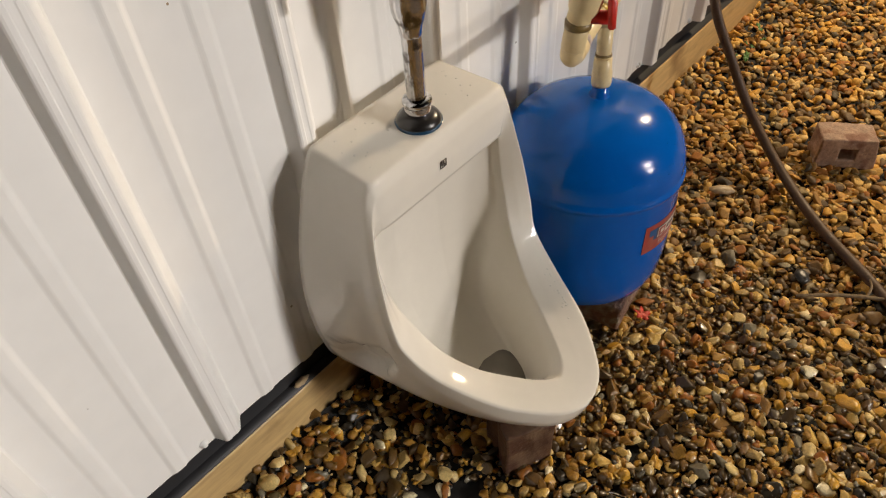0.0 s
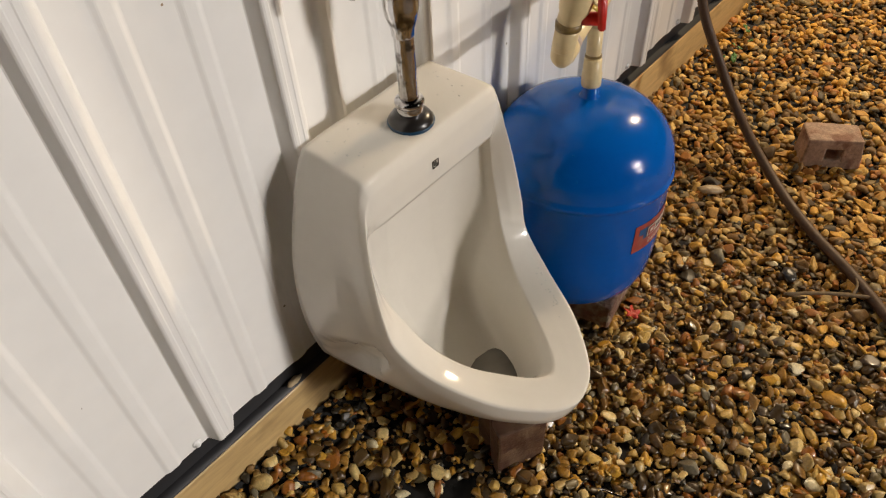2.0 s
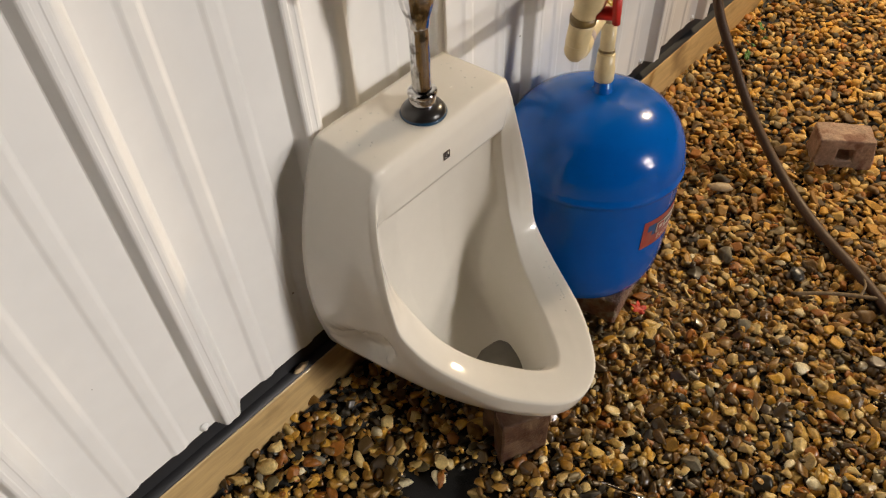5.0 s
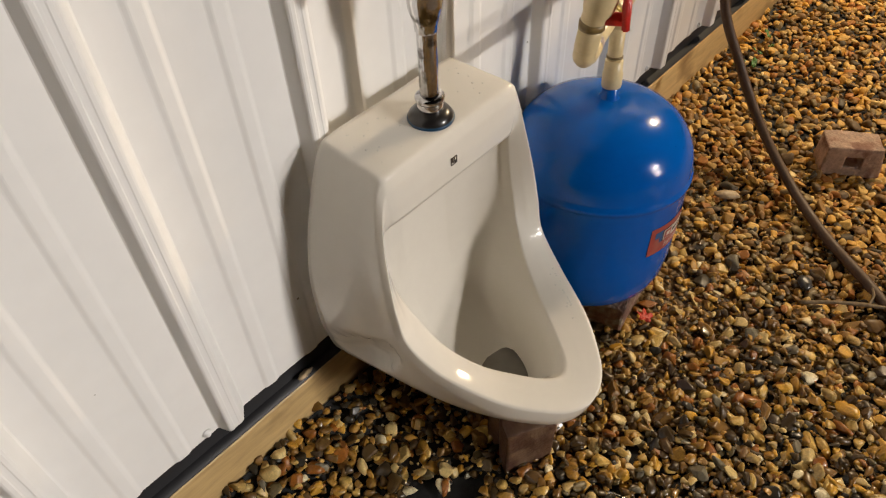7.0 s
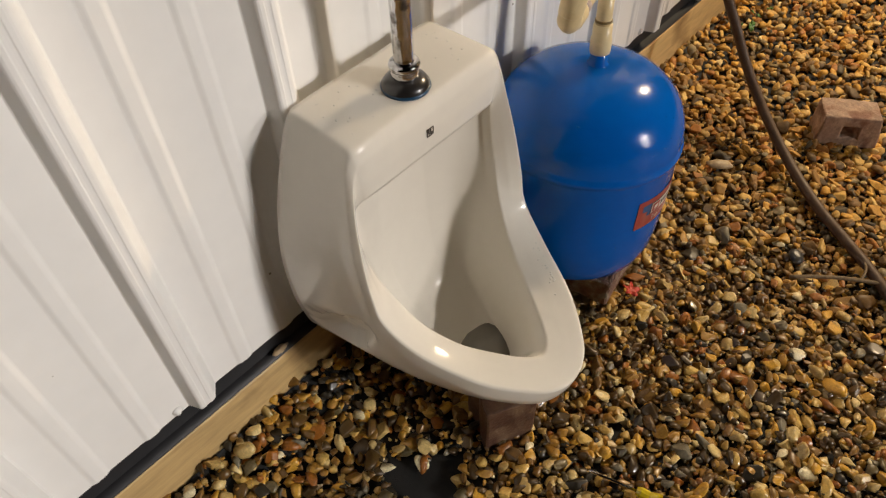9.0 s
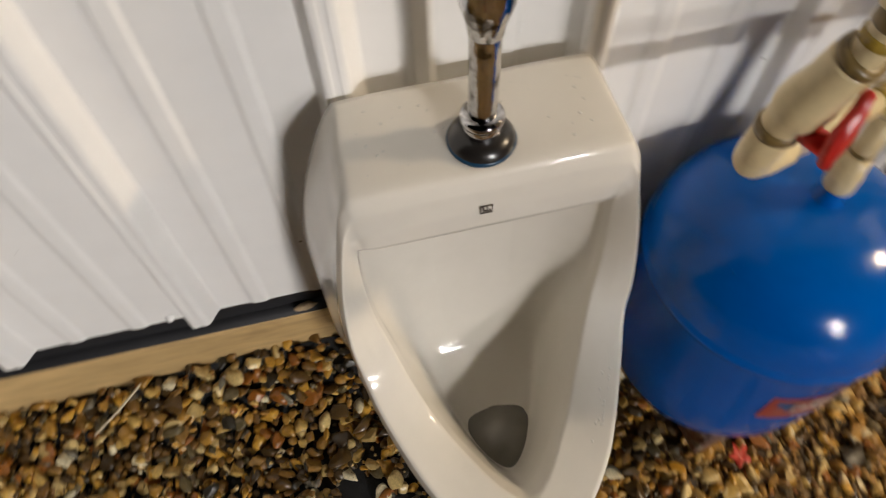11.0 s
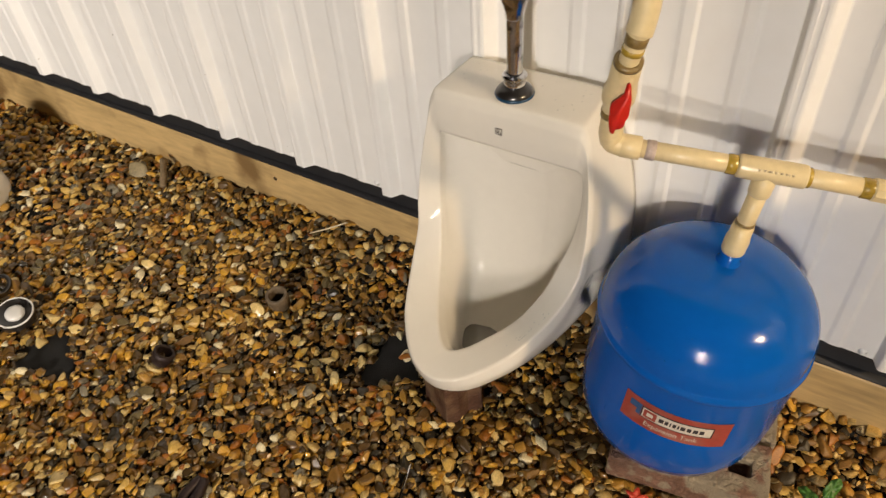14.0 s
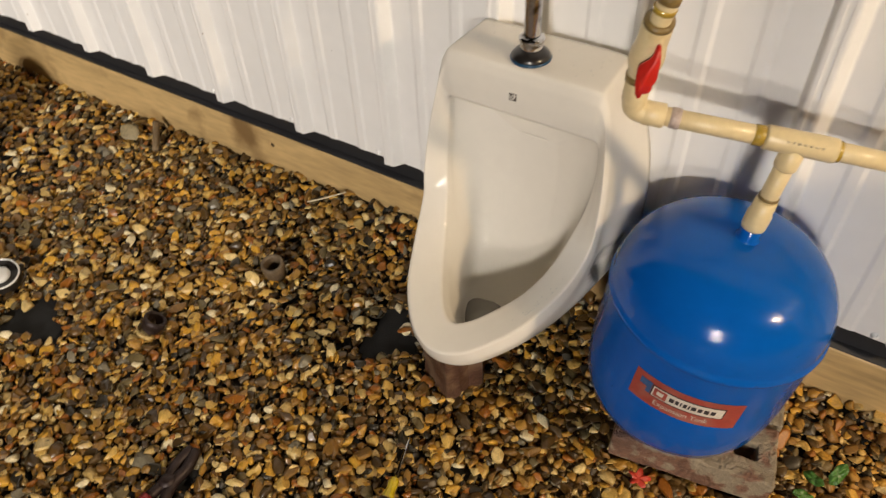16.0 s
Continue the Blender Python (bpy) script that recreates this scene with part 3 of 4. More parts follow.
def ring(a, b, f, width, mat, name="glue_ring"):
    a, b = Vector(a), Vector(b)
    d = (b - a).normalized()
    p = a + (b - a) * f
    return part(name, rod(p, p + d * width, [(R, 0), (R + 0.0011, 0.08), (R + 0.0013, 0.9), (R, 1)]), mat, pipes)


ax = (TE - EL).normalized()
bx = (CP - TE).normalized()
pipe_run(EL, TE)
pipe_run(TE, CP)
part("elbow", tube([EL + Vector((0.004, -0.004, 0.042)), EL + Vector((0.002, -0.002, 0.02)), EL + ax * 0.004 + Vector((0, 0, 0.004)), EL + ax * 0.02, EL + ax * 0.036], 0.0142, 24, 6), PVC, pipes)
part("tee", rod(TE - ax * 0.036, TE + bx * 0.042, SOCK), PVC, pipes)
down = (NK - TE).normalized()
part("tee_branch", rod(TE, TE + down * 0.034, [(0.0, 0.0), (0.0112, 0.0), (0.0137, 0.0), (0.0137, 0.94), (0.0130, 1.0), (0.0112, 1.0), (0.0, 1.0)]), PVC, pipes)
pipe_run(TE + down * 0.03, NK - down * 0.02)
part("adapter", rod(NK - down * 0.040, NK + down * 0.003, [(0.0, 0.0), (0.0112, 0), (0.0134, 0.02), (0.0138, 0.40), (0.0152, 0.50), (0.0152, 0.92), (0.0142, 1.0), (0, 1.0)]), PVC, pipes)
part("union", rod(CP - bx * 0.002, CP + bx * 0.042, [(0.0, 0.0), (0.0125, 0.0), (0.0142, 0.05), (0.0142, 0.5), (0.0160, 0.55), (0.0160, 0.95), (0.013, 1.0), (0.0, 1.0)], 10), PVC, pipes, smooth=False)
side = ax.cross(Vector((0, 0, 1))).normalized()
for k, w in enumerate((0.004, 0.003, 0.005, 0.004, 0.0035, 0.005, 0.003)):
    p = TE + ax * (-0.012 + 0.0062 * k) + side * 0.0126 + Vector((0, 0, 0.0072))
    bm = box(0, 0, 0, w, 0.0012, 0.0028)
    bmesh.ops.transform(bm, matrix=Matrix.Translation(p) @ Euler((radians(-28), 0, math.atan2(ax.y, ax.x))).to_matrix().to_4x4(), verts=bm.verts[:])
    part("print_bar", bm, PRINT, pipes, "faint grey print")
ring(EL, TE, 0.235, 0.012, PRIMER, "primer_band")
ring(EL, TE, 0.74, 0.012, GLUE)
ring(TE, NK, 0.62, 0.004, BROWN_GLUE)
ring(TE, CP, 0.32, 0.010, GLUE)
ring(TE, CP, 0.88, 0.016, GLUE)
V0, V1, V2 = EL + Vector((0.004, -0.004, 0.050)), Vector((0.529, -0.207, 0.673)), Vector((0.531, -0.209, 0.680))
part("valve_body", rod(V0, V1, [(0.0, 0), (0.0145, 0), (0.0152, 0.05), (0.0152, 0.14), (0.0172, 0.20), (0.0192, 0.30), (0.0192, 0.44), (0.0178, 0.56), (0.0166, 0.66), (0.0166, 0.96), (0.0158, 1.0), (0.0, 1.0)]), PVC, pipes)
part("glue_ring", rod(V0 - Vector((0, 0, 0.008)), V0 + Vector((0, 0, 0.002)), [(R, 0), (0.0160, 0.08), (0.0160, 0.9), (R, 1)]), BROWN_GLUE, pipes)
part("pipe", rod(EL + Vector((0.001, -0.001, 0.01)), V1, [(0, 0), (R, 0), (R, 1), (0, 1)]), PVC, pipes)
part("elbow_socket", rod(EL + ax * 0.014, EL + ax * 0.038, SOCK), PVC, pipes)
part("elbow_socket", rod(EL + Vector((0.001, -0.001, 0.014)), EL + Vector((0.0032, -0.0032, 0.040)), SOCK), PVC, pipes)
part("riser", tube([V1 - (V2 - V1) * 0.4, V2, (0.5365, -0.209, 0.705), (0.5405, -0.203, 0.740), (0.538, -0.193, 0.775), (0.532, -0.185, 0.82), (0.530, -0.18, 0.9), (0.53, -0.178, 1.4)], R, 24), PVC, pipes)
part("riser_coupling", tube([(0.5378, -0.2085, 0.711), (0.5395, -0.206, 0.724), (0.5405, -0.2025, 0.742), (0.5385, -0.194, 0.772), (0.5355, -0.188, 0.797)], 0.0146, 24), PVC, pipes)
part("glue_ring", rod(V1, V1 + (V2 - V1).normalized() * 0.007, [(R, 0), (0.0162, 0.08), (0.0162, 0.9), (R, 1)]), BROWN_GLUE, pipes)
ring(V2, (0.5375, -0.209, 0.710), 0.62, 0.011, BROWN_GLUE)
ring(V2, (0.5375, -0.209, 0.710), 0.25, 0.007, GLUE)
handle = bmesh.new()
outline = [(0.008, 0.036), (0.0135, 0.035), (0.0165, 0.013), (0.0145, -0.010), (0.006, -0.020), (-0.003, -0.024), (-0.007, -0.035), (-0.0135, -0.032), (-0.0165, -0.016), (-0.0155, 0.008), (-0.005, 0.014), (0.004, 0.020)]
f = handle.faces.new([handle.verts.new((x, -0.004, z)) for x, z in outline])
up = bmesh.ops.extrude_face_region(handle, geom=[f])["geom"]
bmesh.ops.translate(handle, vec=(0, 0.009, 0), verts=[g for g in up if isinstance(g, bmesh.types.BMVert)])
bmesh.ops.recalc_face_normals(handle, faces=handle.faces[:])
bmesh.ops.bevel(handle, geom=handle.edges[:], offset=0.0018, segments=2, affect="EDGES")
bmesh.ops.transform(handle, matrix=pose(0.533, -0.227, 0.628, -6, 0, 24) @ Matrix.Diagonal((0.68, 1, 0.86, 1)), verts=handle.verts[:])
part("valve_handle", handle, RED, pipes, "red plastic lever")
part("valve_stem", rod((0.520, -0.196, 0.608), (0.533, -0.230, 0.612), [(0, 0), (0.008, 0), (0.008, 1), (0, 1)]), RED, pipes)
hose2 = solo("drain_hose", tube([CP + bx * 0.034, CP + bx * 0.08, CP + bx * 0.2 + Vector((0, 0, -0.01)), CP + bx * 0.42 + Vector((0.0, -0.14, -0.06))], 0.020, 20), GREY_HOSE, "dark grey foam sleeve on the plastic pipe", "pipe sleeve")

# ---- garden hose ----
solo("garden_hose", tube([(1.205, -0.045, 0.66), (1.205, -0.062, 0.46), (1.200, -0.098, 0.305), (1.204, -0.158, 0.195), (1.185, -0.237, 0.098), (1.124, -0.348, 0.034), (1.043, -0.461, 0.014), (0.959, -0.590, 0.012), (0.86, -0.72, 0.012), (0.7, -0.95, 0.012)], 0.0095, 14, 48, ripple=0.07), HOSE, "brown rubber hose trailing over the gravel", "hose")

# ---- label on the tank ----
LABEL_RED = material("faded_red_label", (0.33, 0.058, 0.042), rough=0.4, spread=0.2, scale=40, fine=200, bump=0.02, stain=(0.34, 0.13, 0.10), stain_scale=22, stain_at=(0.48, 0.7))
LABEL_WHITE = material("worn_white_print", (0.62, 0.58, 0.50), rough=0.45, spread=0.15, scale=60, fine=300, bump=0.0)
LABEL_DARK = material("dark_print", (0.03, 0.025, 0.03), rough=0.45, spread=0.2, scale=60, fine=300, bump=0.0)
LABEL_BLUE = material("blue_print", (0.03, 0.09, 0.22), rough=0.45, spread=0.3, scale=60, fine=300, bump=0.0)
LABEL_AT, LABEL_Z = -110.0, 0.128


def on_tank(u, v, lift):
    """A point of the label: u along the wrap and v up, in metres, that far off the steel."""
    r = 0.1460 + lift
    a = radians(LABEL_AT) + u / 0.146
    return M_TANK @ Vector((r * math.cos(a), r * math.sin(a), LABEL_Z + v))


def label_patch(name, u0, v0, u1, v1, lift, mat, text=""):
    bm = bmesh.new()
    n = 14
    rows = [[bm.verts.new(on_tank(u0 + (u1 - u0) * k / n, v, lift)) for k in range(n + 1)] for v in (v0, v1)]
    for k in range(n):
        bm.faces.new((rows[0][k], rows[0][k + 1], rows[1][k + 1], rows[1][k]))
    return part(name, bm, mat, LABEL_PART, text)


bm = bmesh.new()
rows = [[bm.verts.new(on_tank(0.148 * k / 20, v, 0.0006)) for k in range(21)] for v in (0.0, 0.055)]
for k in range(20):
    bm.faces.new((rows[0][k], rows[0][k + 1], rows[1][k + 1], rows[1][k]))
LABEL_PART = part("label", bm, LABEL_RED, tank, "faded red paper label")
label_patch("border", 0.028, 0.021, 0.126, 0.044, 0.0009, LABEL_DARK)
label_patch("plate", 0.0300, 0.0228, 0.124, 0.0422, 0.0012, LABEL_WHITE)
label_patch("emblem", 0.032, 0.0245, 0.050, 0.0405, 0.0015, LABEL_RED)
label_patch("emblem_bar", 0.0365, 0.029, 0.0455, 0.0365, 0.0018, LABEL_WHITE)
for u, w in ((0.054, 0.0062), (0.062, 0.0045), (0.0685, 0.002), (0.0725, 0.0045), (0.079, 0.002), (0.083, 0.006), (0.0915, 0.0055), (0.0995, 0.0062), (0.108, 0.006)):
    label_patch("print_bar", u, 0.0285, u + w, 0.0365, 0.0015, LABEL_DARK)
label_patch("blue_stroke", 0.010, 0.032, 0.0275, 0.045, 0.0009, LABEL_BLUE)
label_patch("blue_stroke", 0.021, 0.022, 0.0275, 0.034, 0.0010, LABEL_BLUE)
words = bpy.data.curves.new("words", "FONT")
words.body, words.size = "Expansion Tank", 0.0135
probe = new("words", words)
dep = bpy.context.evaluated_depsgraph_get()
text_me = bpy.data.meshes.new_from_object(probe.evaluated_get(dep))
bpy.data.objects.remove(probe)
bm = bmesh.new()
bm.from_mesh(text_me)
bmesh.ops.subdivide_edges(bm, edges=[e for e in bm.edges if e.calc_length() > 0.004], cuts=2)
bmesh.ops.triangulate(bm, faces=bm.faces[:])
for v in bm.verts:
    v.co = on_tank(0.036 + v.co.x * 0.86, 0.0075 + v.co.y, 0.0012)
part("lettering", bm, LABEL_WHITE, LABEL_PART, "white lettering", smooth=False)

# ---- loose things on the gravel ----
IRON = material("rusty_iron", (0.12, 0.085, 0.05), rough=0.55, spread=0.5, scale=60, fine=250, bump=0.4)
YELLOW = material("yellow_plastic", (0.55, 0.42, 0.015), rough=0.2, coat=0.4, spread=0.15, scale=40, fine=200)
GREEN = material("green_leaf", (0.06, 0.16, 0.025), rough=0.4, spread=0.35, scale=60, fine=200, bump=0.2)
MAPLE = material("red_leaf", (0.50, 0.045, 0.025), rough=0.45, spread=0.3, scale=60, fine=200, bump=0.2)
TWIG = material("dead_twig", (0.20, 0.14, 0.075), rough=0.8, spread=0.4, scale=80, fine=300, bump=0.5)
GRIP = material("dull_red_grip", (0.22, 0.012, 0.014), rough=0.45, spread=0.25, scale=60, fine=200)
DARK_STEEL = material("dark_tool_steel", (0.035, 0.022, 0.02), rough=0.5, metal=0.4, spread=0.4, scale=60, fine=200)
OLIVE = material("olive_flat_stone", (0.25, 0.20, 0.11), rough=0.55, spread=0.35, scale=50, fine=200, bump=0.4)
GREY_SLAB = material("grey_slab", (0.26, 0.24, 0.22), rough=0.6, spread=0.3, scale=40, fine=180, bump=0.4)
STRAW = material("pale_straw", (0.55, 0.47, 0.32), rough=0.5, spread=0.25, scale=80, fine=300, bump=0.2)
SLATE = material("dark_slate", (0.045, 0.043, 0.04), rough=0.35, spread=0.3, scale=40, fine=180, bump=0.4)
FLATSTONE = material("pale_flat_stone", (0.40, 0.29, 0.16), rough=0.5, spread=0.3, scale=40, fine=180, bump=0.4)
WHITE_PLASTIC = material("white_plastic", (0.72, 0.71, 0.68), rough=0.35, spread=0.06)


def at(x, y, up=0.0, tilt=(0, 0), turn=0):
    return pose(x, y, ground_height(x, y) + up, tilt[0], tilt[1], turn)


# loose round plastic cap: black ring, white rim and white middle
puck = thing("round_cap", "round black plastic cap with a white centre", "drain cover")
Q = at(-0.576, -0.556, 0.006, (4, 12))
part("body", lathe([(0, 0), (0.036, 0), (0.038, 0.004), (0.038, 0.020), (0.036, 0.024), (0.033, 0.0235), (0.031, 0.019), (0.0, 0.017)], 40, None, Q), RUBBER, puck)
part("rim", lathe([(0.0335, 0.0225), (0.0345, 0.0250), (0.0365, 0.0250), (0.0375, 0.0225)], 40, None, Q), WHITE_PLASTIC, puck, "thin white rim")
part("centre", lathe([(0.0, 0.027), (0.012, 0.0265), (0.0185, 0.023), (0.0195, 0.017), (0.0, 0.016)], 32, None, Q), WHITE_PLASTIC, puck, "white domed centre")


def ring_shape(r, tube_r, m):
    bm = lathe([(r + tube_r * math.cos(a), tube_r * math.sin(a)) for a in [k * math.pi / 6 for k in range(12)] + [0]], 32, None, m)
    bmesh.ops.remove_doubles(bm, verts=bm.verts[:], dist=1e-6)
    return bm


solo("plastic_ring", ring_shape(0.026, 0.005, at(-0.700, -0.522, 0.008, (10, 8))), RUBBER, "black plastic ring half sunk in the gravel", "ring")
solo("plastic_ring", ring_shape(0.032, 0.004, at(-0.622, -0.586, 0.012, (-12, 20))), RUBBER, "black plastic ring leaning beside the round cap", "ring")


def pipe_stub(label, m, r, h, mat):
    bm = lathe([(r * 0.98, 0), (r, 0.003), (r, h * 0.45), (r * 1.12, h * 0.5), (r * 1.14, h * 0.97), (r * 1.08, h), (r * 0.82, h), (r * 0.78, h * 0.9), (r * 0.74, 0.0)], 32, None, m)
    return solo("pipe_fitting", bm, mat, label, "pipe fitting")


pipe_stub("short rusty iron pipe fitting standing in gravel", at(-0.122, -0.256, -0.008, (8, 4)), 0.0200, 0.048, IRON)
pipe_stub("dark iron pipe nipple half sunk in gravel", at(-0.232, -0.484, 0.000, (-30, 22)), 0.0185, 0.026, DARK_STEEL)

driver = thing("screwdriver", "screwdriver with a clear yellow handle", "screwdriver")
a, b, c = Vector((0.321, -0.432, 0.014)), Vector((0.341, -0.502, 0.014)), Vector((0.356, -0.565, 0.014))
part("blade", rod(a, b, [(0, 0), (0.0015, 0), (0.0022, 0.1), (0.0022, 1), (0, 1)], 12), CHROME, driver, "thin steel blade")
part("handle", rod(b, c, [(0, 0), (0.006, 0), (0.0085, 0.1), (0.0075, 0.3), (0.010, 0.45), (0.0105, 0.9), (0.007, 1.0), (0, 1)], 10), YELLOW, driver, "yellow plastic handle", smooth=False)
part("butt", rod(c - (c - b) * 0.45, c + (c - b) * 0.25, [(0, 0), (0.0112, 0), (0.012, 0.5), (0.009, 1), (0, 1)], 12), RUBBER, driver, "black rubber grip")

pliers = thing("pliers", "dark steel pliers with dull red grips", "pliers")
Q = at(0.045, -0.70, 0.010, (0, 0), 8)
for side in (-1, 1):
    bm = tube([Q @ Vector((side * 0.004, 0.075, 0)), Q @ Vector((side * 0.010, 0.045, 0)), Q @ Vector((side * 0.006, 0.015, 0)), Q @ Vector((side * 0.014, -0.02, 0))], 0.009, 10, 5)
    part("jaw", bm, DARK_STEEL, pliers)
    bm = tube([Q @ Vector((side * 0.013, -0.018, 0)), Q @ Vector((side * 0.019, -0.06, 0)), Q @ Vector((side * 0.021, -0.12, 0.0))], 0.0115, 12, 6)
    part("grip", bm, GRIP, pliers, "dull red grip")
part("pivot", lathe([(0, -0.011), (0.012, -0.011), (0.012, 0.011), (0, 0.0125)], 20, None, Q @ Matrix.Translation((0, 0.012, 0))), DARK_STEEL, pliers)


def leaf(name, label, m, mat, length, lobes=0, group=""):
    """A curled leaf blade with a midrib fold; lobes cut its outline."""
    bm = bmesh.new()
    n = 40
    rim = []
    for k in range(n):
        a = 2 * math.pi * k / n
        r = 0.5 * length * (1 + (0.32 * math.cos(lobes * a) if lobes else 0))
        x, y = r * math.cos(a), r * math.sin(a) * (0.85 if lobes else 0.48)
        rim.append((x, y, 0.18 * abs(y) + 0.25 * x * x / length + 0.002 * math.sin(5 * a)))
    mid = bm.verts.new((0, 0, 0.0))
    inner = [bm.verts.new((0.5 * x, 0.5 * y, 0.4 * z)) for x, y, z in rim]
    outer = [bm.verts.new(p) for p in rim]
    for k in range(n):
        q = (k + 1) % n
        bm.faces.new((mid, inner[k], inner[q]))
        bm.faces.new((inner[k], outer[k], outer[q], inner[q]))
    bmesh.ops.transform(bm, matrix=m, verts=bm.verts[:])
    ob = solo(name, bm, mat, label, "leaf", group=group)
    t = ob.modifiers.new("blade", "SOLIDIFY")
    t.thickness = 0.0006
    return ob


leaf("leaf", "fallen bright red leaf beside the tank bricks", at(0.655, -0.300, 0.014, (8, 10), 30), MAPLE, 0.029, 5)
leaf("leaf", "small green weed leaf on the gravel", at(0.908, -0.150, 0.022, (24, -30), 70), GREEN, 0.040, group="weed leaves")
leaf("leaf", "small green weed leaf on the gravel", at(0.880, -0.172, 0.018, (-18, 14), 150), GREEN, 0.034, group="weed leaves")
leaf("leaf", "small green weed leaf on the gravel", at(0.872, -0.205, 0.016, (10, 20), 20), GREEN, 0.034, group="weed leaves")
for k, (x, y, turn) in enumerate(((1.50, -0.10, 20), (1.55, -0.085, 110), (1.60, -0.10, 200), (1.47, -0.075, 300), (1.64, -0.07, 60))):
    leaf("leaf", "small green weed leaf at the board's foot", at(x, y, 0.02, (20, -25), turn), GREEN, 0.03, group="weeds by the board")


def stick(label, pts, r, mat=None):
    return solo("twig", tube([(x, y, ground_height(x, y) + z) for x, y, z in pts], r, 8, 6), mat or TWIG, label, "twig")


stick("thin grey twig lying across the gravel", [(0.850, -0.498, 0.014), (0.889, -0.553, 0.017), (0.925, -0.612, 0.015), (0.962, -0.69, 0.014)], 0.0035)
stick("thin side twig on the gravel", [(0.915, -0.595, 0.015), (0.945, -0.592, 0.018), (0.978, -0.570, 0.016)], 0.0022)
stick("short stick leaning at the board", [(-0.690, -0.045, 0.03), (-0.660, -0.075, 0.022), (-0.635, -0.105, 0.012)], 0.008)
stick("pale straw on the gravel", [(-0.186, -0.076, 0.014), (-0.150, -0.052, 0.014), (-0.116, -0.026, 0.012)], 0.0018, STRAW)


def stone(label, m, size, mat, seed):
    bm = bmesh.new()
    bmesh.ops.create_icosphere(bm, subdivisions=3, radius=1)
    for v in bm.verts:
        v.co *= 1 + 0.22 * noise.noise(v.co * 1.3 + Vector((seed, 0, 0))) + 0.06 * noise.noise(v.co * 4 + Vector((0, seed, 0)))
        v.co = Vector((v.co.x * size[0], v.co.y * size[1], v.co.z * size[2]))
    bmesh.ops.transform(bm, matrix=m, verts=bm.verts[:])
    return solo("stone", bm, mat, label, "stone")


stone("flat pale stone tilted near the board", at(-0.742, -0.090, 0.016, (38, 10), 20), (0.026, 0.020, 0.004), OLIVE, 3)
stone("flat grey broken slab lying by the pedestal", at(-1.315, -0.140, 0.014, (10, -8), 35), (0.040, 0.020, 0.006), GREY_SLAB, 21)
stone("long flat pale stone lying on gravel", at(1.034, -0.267, 0.012, (0, 6), -50), (0.026, 0.012, 0.007), FLATSTONE, 8)
stone("dark slate stone lying near the twig", at(0.905, -0.488, 0.010, (12, 0), 40), (0.017, 0.013, 0.007), SLATE, 12)

# ceramic pedestal at the edge of the gravel
pedestal = bmesh.new()
prof = [(0.0, 0.0), (0.112, 0.0), (0.118, 0.006), (0.120, 0.022), (0.116, 0.05), (0.104, 0.09), (0.088, 0.13), (0.072, 0.165), (0.060, 0.19), (0.045, 0.203), (0.0, 0.206)]
lathe(prof, 64, pedestal, at(-1.060, -0.415, -0.01))
for v in pedestal.verts:
    v.co.y = -0.415 + (v.co.y + 0.415) * 1.25
solo("ceramic_pedestal", pedestal, CERAMIC, "white glazed ceramic pedestal standing on the gravel", "pedestal")

chip = bmesh.new()
bmesh.ops.create_icosphere(chip, subdivisions=3, radius=1)
for v in chip.verts:
    v.co *= 1 + 0.35 * noise.noise(v.co * 2.0 + Vector((4, 1, 0)))
    v.co = Vector((v.co.x * 0.014, v.co.y * 0.006, v.co.z * 0.004))
bmesh.ops.transform(chip, matrix=pose(0.13, -0.004, 0.1250, 0, 8, 10), verts=chip.verts[:])
solo("wood_chip", chip, FLATSTONE, "pale wood chip lying on the skirt board", "chip")

# ---- gravel ----


def icosphere(level):
    bm = bmesh.new()
    bmesh.ops.create_icosphere(bm, subdivisions=level, radius=1)
    v = np.array([q.co[:] for q in bm.verts])
    t = np.array([[q.index for q in g.verts] for g in bm.faces])
    bm.free()
    return v, t


BARE = [(-0.445, -0.585, 0.085, 0.062), (0.165, -0.268, 0.06, 0.075), (0.05, -0.665, 0.03, 0.04)]


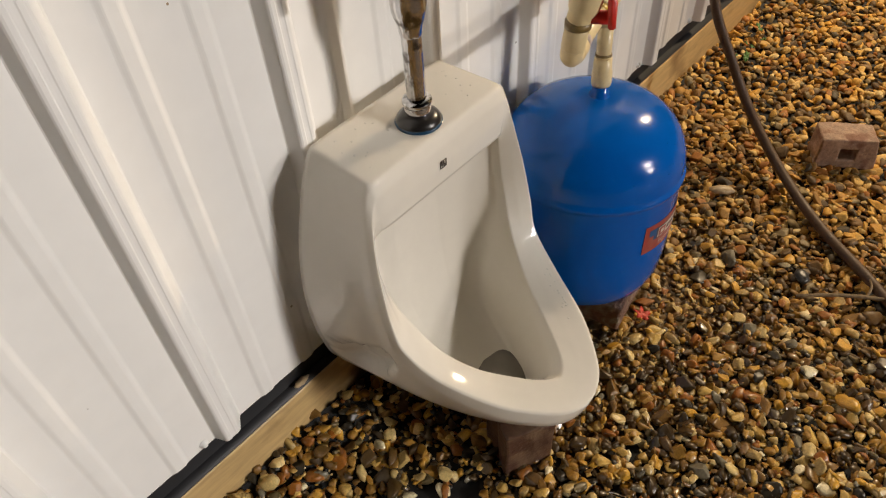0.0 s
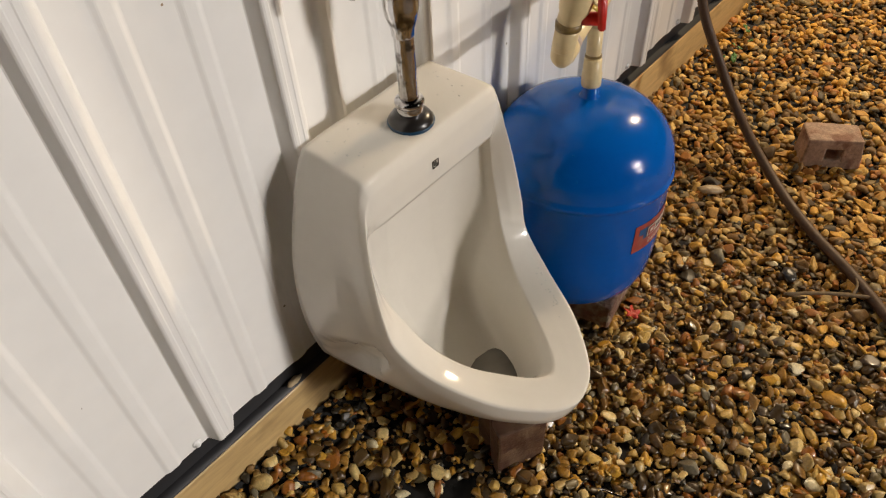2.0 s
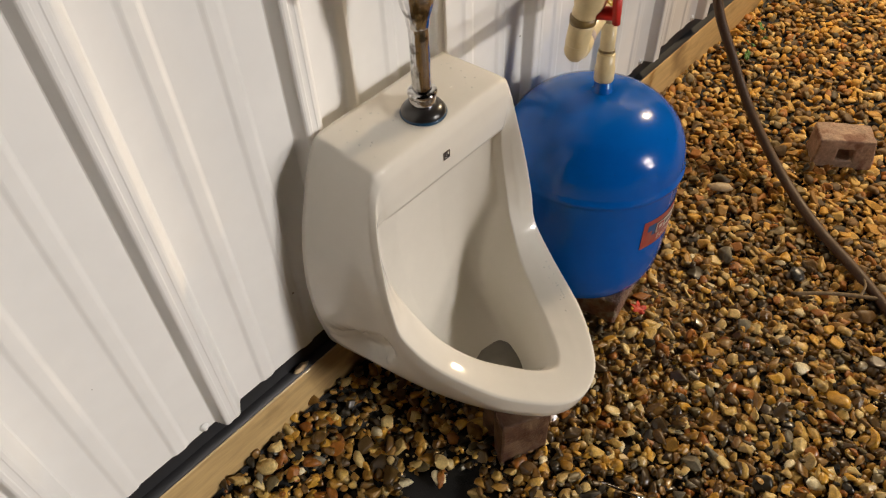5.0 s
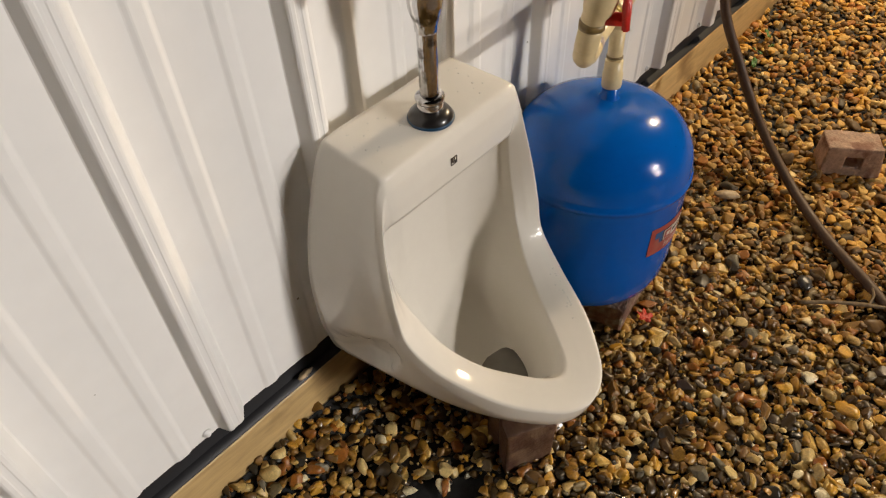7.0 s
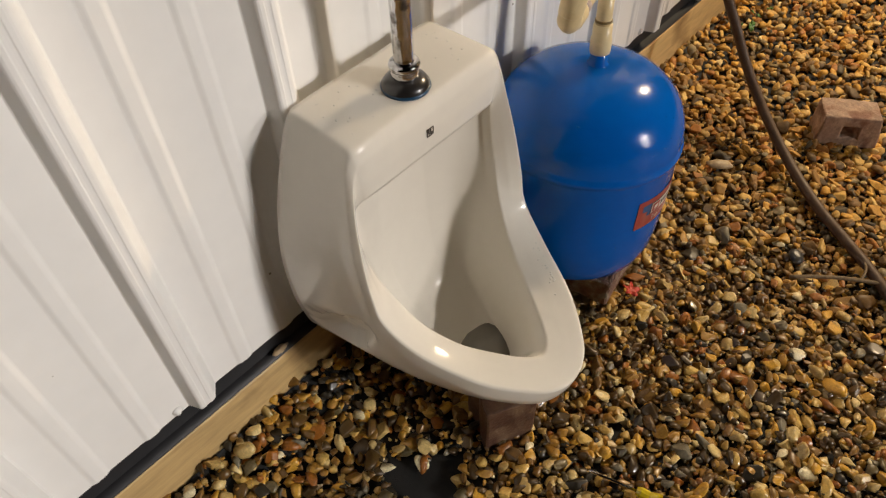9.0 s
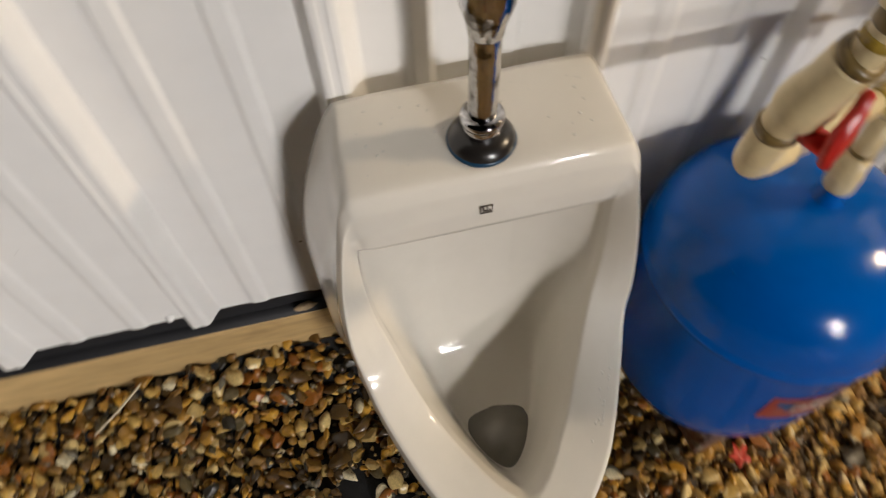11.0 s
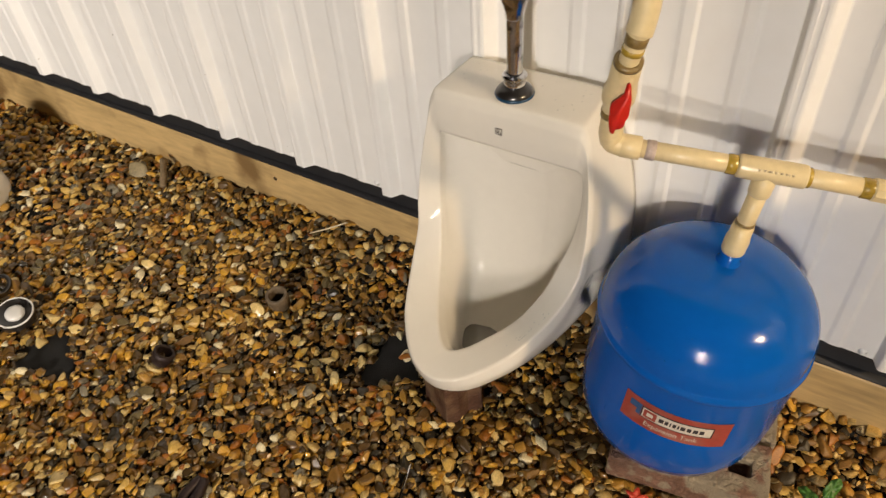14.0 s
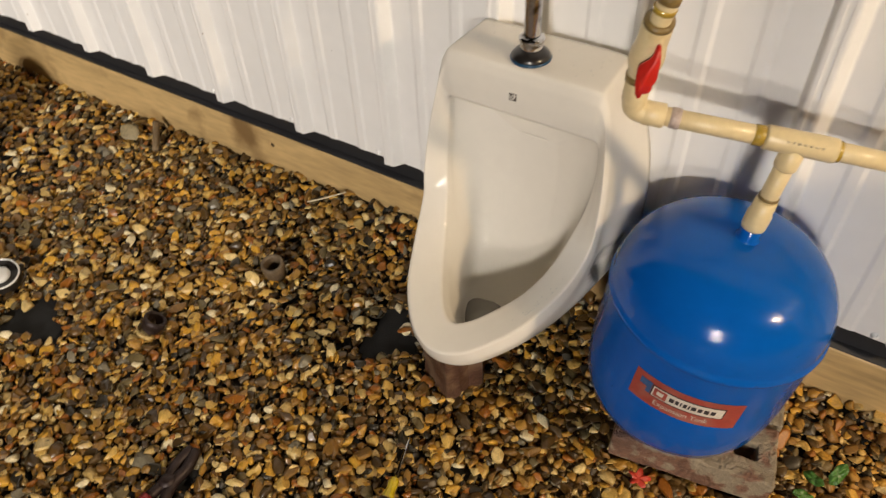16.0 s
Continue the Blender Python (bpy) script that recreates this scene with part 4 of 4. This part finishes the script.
def gravel(cell, lo, hi, level, seed, small, large, lift, spread):
    rng = np.random.default_rng(seed)
    base, tris = icosphere(level + 1)
    shapes = []
    for k in range(24):
        w = rng.normal(size=(4, 3))
        ph = rng.uniform(0, 6.28, 4)
        d = sum(np.sin(base @ w[i] * 1.5 + ph[i]) for i in range(4))
        flat = base.copy()
        q = flat * (1 + 0.10 * d)[:, None]
        cut = rng.normal(size=(13, 3))
        cut /= np.linalg.norm(cut, axis=1)[:, None]
        for c in cut:
            s = q @ c
            q -= np.clip(s - rng.uniform(0.38, 0.80), 0, None)[:, None] * c * 0.97
        shapes.append(q)
    xs, ys = np.arange(lo[0], hi[0], cell), np.arange(lo[1], hi[1], cell)
    gx, gy = np.meshgrid(xs, ys)
    n = gx.size
    px, py = gx.ravel() + rng.uniform(-.5, .5, n) * cell, gy.ravel() + rng.uniform(-.5, .5, n) * cell
    keep = np.ones(n, bool)
    for bx_, by_, ba, bb in BARE:
        a = np.arctan2(py - by_, px - bx_)
        keep &= ((px - bx_) / ba) ** 2 + ((py - by_) / bb) ** 2 > 0.55 + 0.35 * np.sin(3 * a + bx_ * 9)
    keep &= ~((np.abs(px - 0.69) < 0.11) & (np.abs(py + 0.16) < 0.10))
    near = ((px - 0.15) / 0.20) ** 2 + ((py + 0.21) / 0.15) ** 2
    keep &= (near > 1) | (rng.random(n) > 0.22)
    px, py = px[keep], py[keep]
    n = len(px)
    size = np.clip(np.exp(rng.normal(math.log((small + large) / 2.15), spread, n)), small, large)
    pick = rng.integers(0, len(shapes), n)
    el = np.stack([size * rng.uniform(0.95, 1.5, n), size * rng.uniform(0.75, 1.1, n), size * rng.uniform(0.42, 0.75, n)], 1)
    yaw, tip, tip2 = rng.uniform(0, 6.28, n), rng.normal(0, 0.35, n), rng.normal(0, 0.35, n)
    cz, sz, cx, sx, cy, sy = np.cos(yaw), np.sin(yaw), np.cos(tip), np.sin(tip), np.cos(tip2), np.sin(tip2)
    rot = np.zeros((n, 3, 3))
    rz, rx, ry = np.zeros((n, 3, 3)), np.zeros((n, 3, 3)), np.zeros((n, 3, 3))
    rz[:, 0, 0], rz[:, 0, 1], rz[:, 1, 0], rz[:, 1, 1], rz[:, 2, 2] = cz, -sz, sz, cz, 1
    rx[:, 1, 1], rx[:, 1, 2], rx[:, 2, 1], rx[:, 2, 2], rx[:, 0, 0] = cx, -sx, sx, cx, 1
    ry[:, 0, 0], ry[:, 0, 2], ry[:, 2, 0], ry[:, 2, 2], ry[:, 1, 1] = cy, sy, -sy, cy, 1
    rot = rz @ rx @ ry
    verts = np.stack(shapes)[pick] * el[:, None, :]
    verts = np.einsum("nij,nvj->nvi", rot, verts)
    z = np.array([ground_height(a, b) for a, b in zip(px, py)]) + lift + rng.uniform(-0.006, 0.004, n) - size * 0.35
    verts += np.stack([px, py, z], 1)[:, None, :]
    nv = len(base)
    faces = (tris[None] + (np.arange(n) * nv)[:, None, None]).reshape(-1, 3)
    me = bpy.data.meshes.new("gravel")
    me.vertices.add(n * nv)
    me.vertices.foreach_set("co", verts.reshape(-1).astype(np.float32))
    me.loops.add(len(faces) * 3)
    me.loops.foreach_set("vertex_index", faces.reshape(-1).astype(np.int32))
    me.polygons.add(len(faces))
    me.polygons.foreach_set("loop_start", np.arange(0, len(faces) * 3, 3, dtype=np.int32))
    me.polygons.foreach_set("use_smooth", np.ones(len(faces), bool))
    me.update(calc_edges=True)
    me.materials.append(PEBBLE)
    return tagged(new("gravel", me), "wet amber and brown river gravel", "gravel", kind="stuff")


bm = bmesh.new()
bmesh.ops.create_grid(bm, x_segments=120, y_segments=50, size=1, matrix=Matrix.Translation((0.3, -0.49, 0)) @ Matrix.Diagonal((2.17, 0.475, 1, 1)))
for v in bm.verts:
    v.co.z = ground_height(v.co.x, v.co.y) - 0.013
solo("fabric", bm, LINER, "black landscape fabric under the gravel", "fabric", kind="structure")
gravel(0.0168, (-0.75, -0.98), (1.25, -0.018), 1, 1, 0.0072, 0.0150, 0.002, 0.26)
gravel(0.0172, (-0.75, -0.98), (1.25, -0.018), 1, 7, 0.0066, 0.0130, -0.003, 0.24)
gravel(0.0350, (-0.75, -0.98), (1.25, -0.018), 2, 4, 0.0115, 0.0190, 0.004, 0.20)
gravel(0.0110, (-0.70, -0.95), (1.20, -0.018), 0, 5, 0.0030, 0.0062, -0.003, 0.25)
gravel(0.0155, (-1.9, -0.98), (-0.75, -0.018), 1, 2, 0.0072, 0.0170, 0.0, 0.32)
gravel(0.0155, (1.25, -0.98), (2.5, -0.018), 1, 3, 0.0072, 0.0170, 0.0, 0.32)
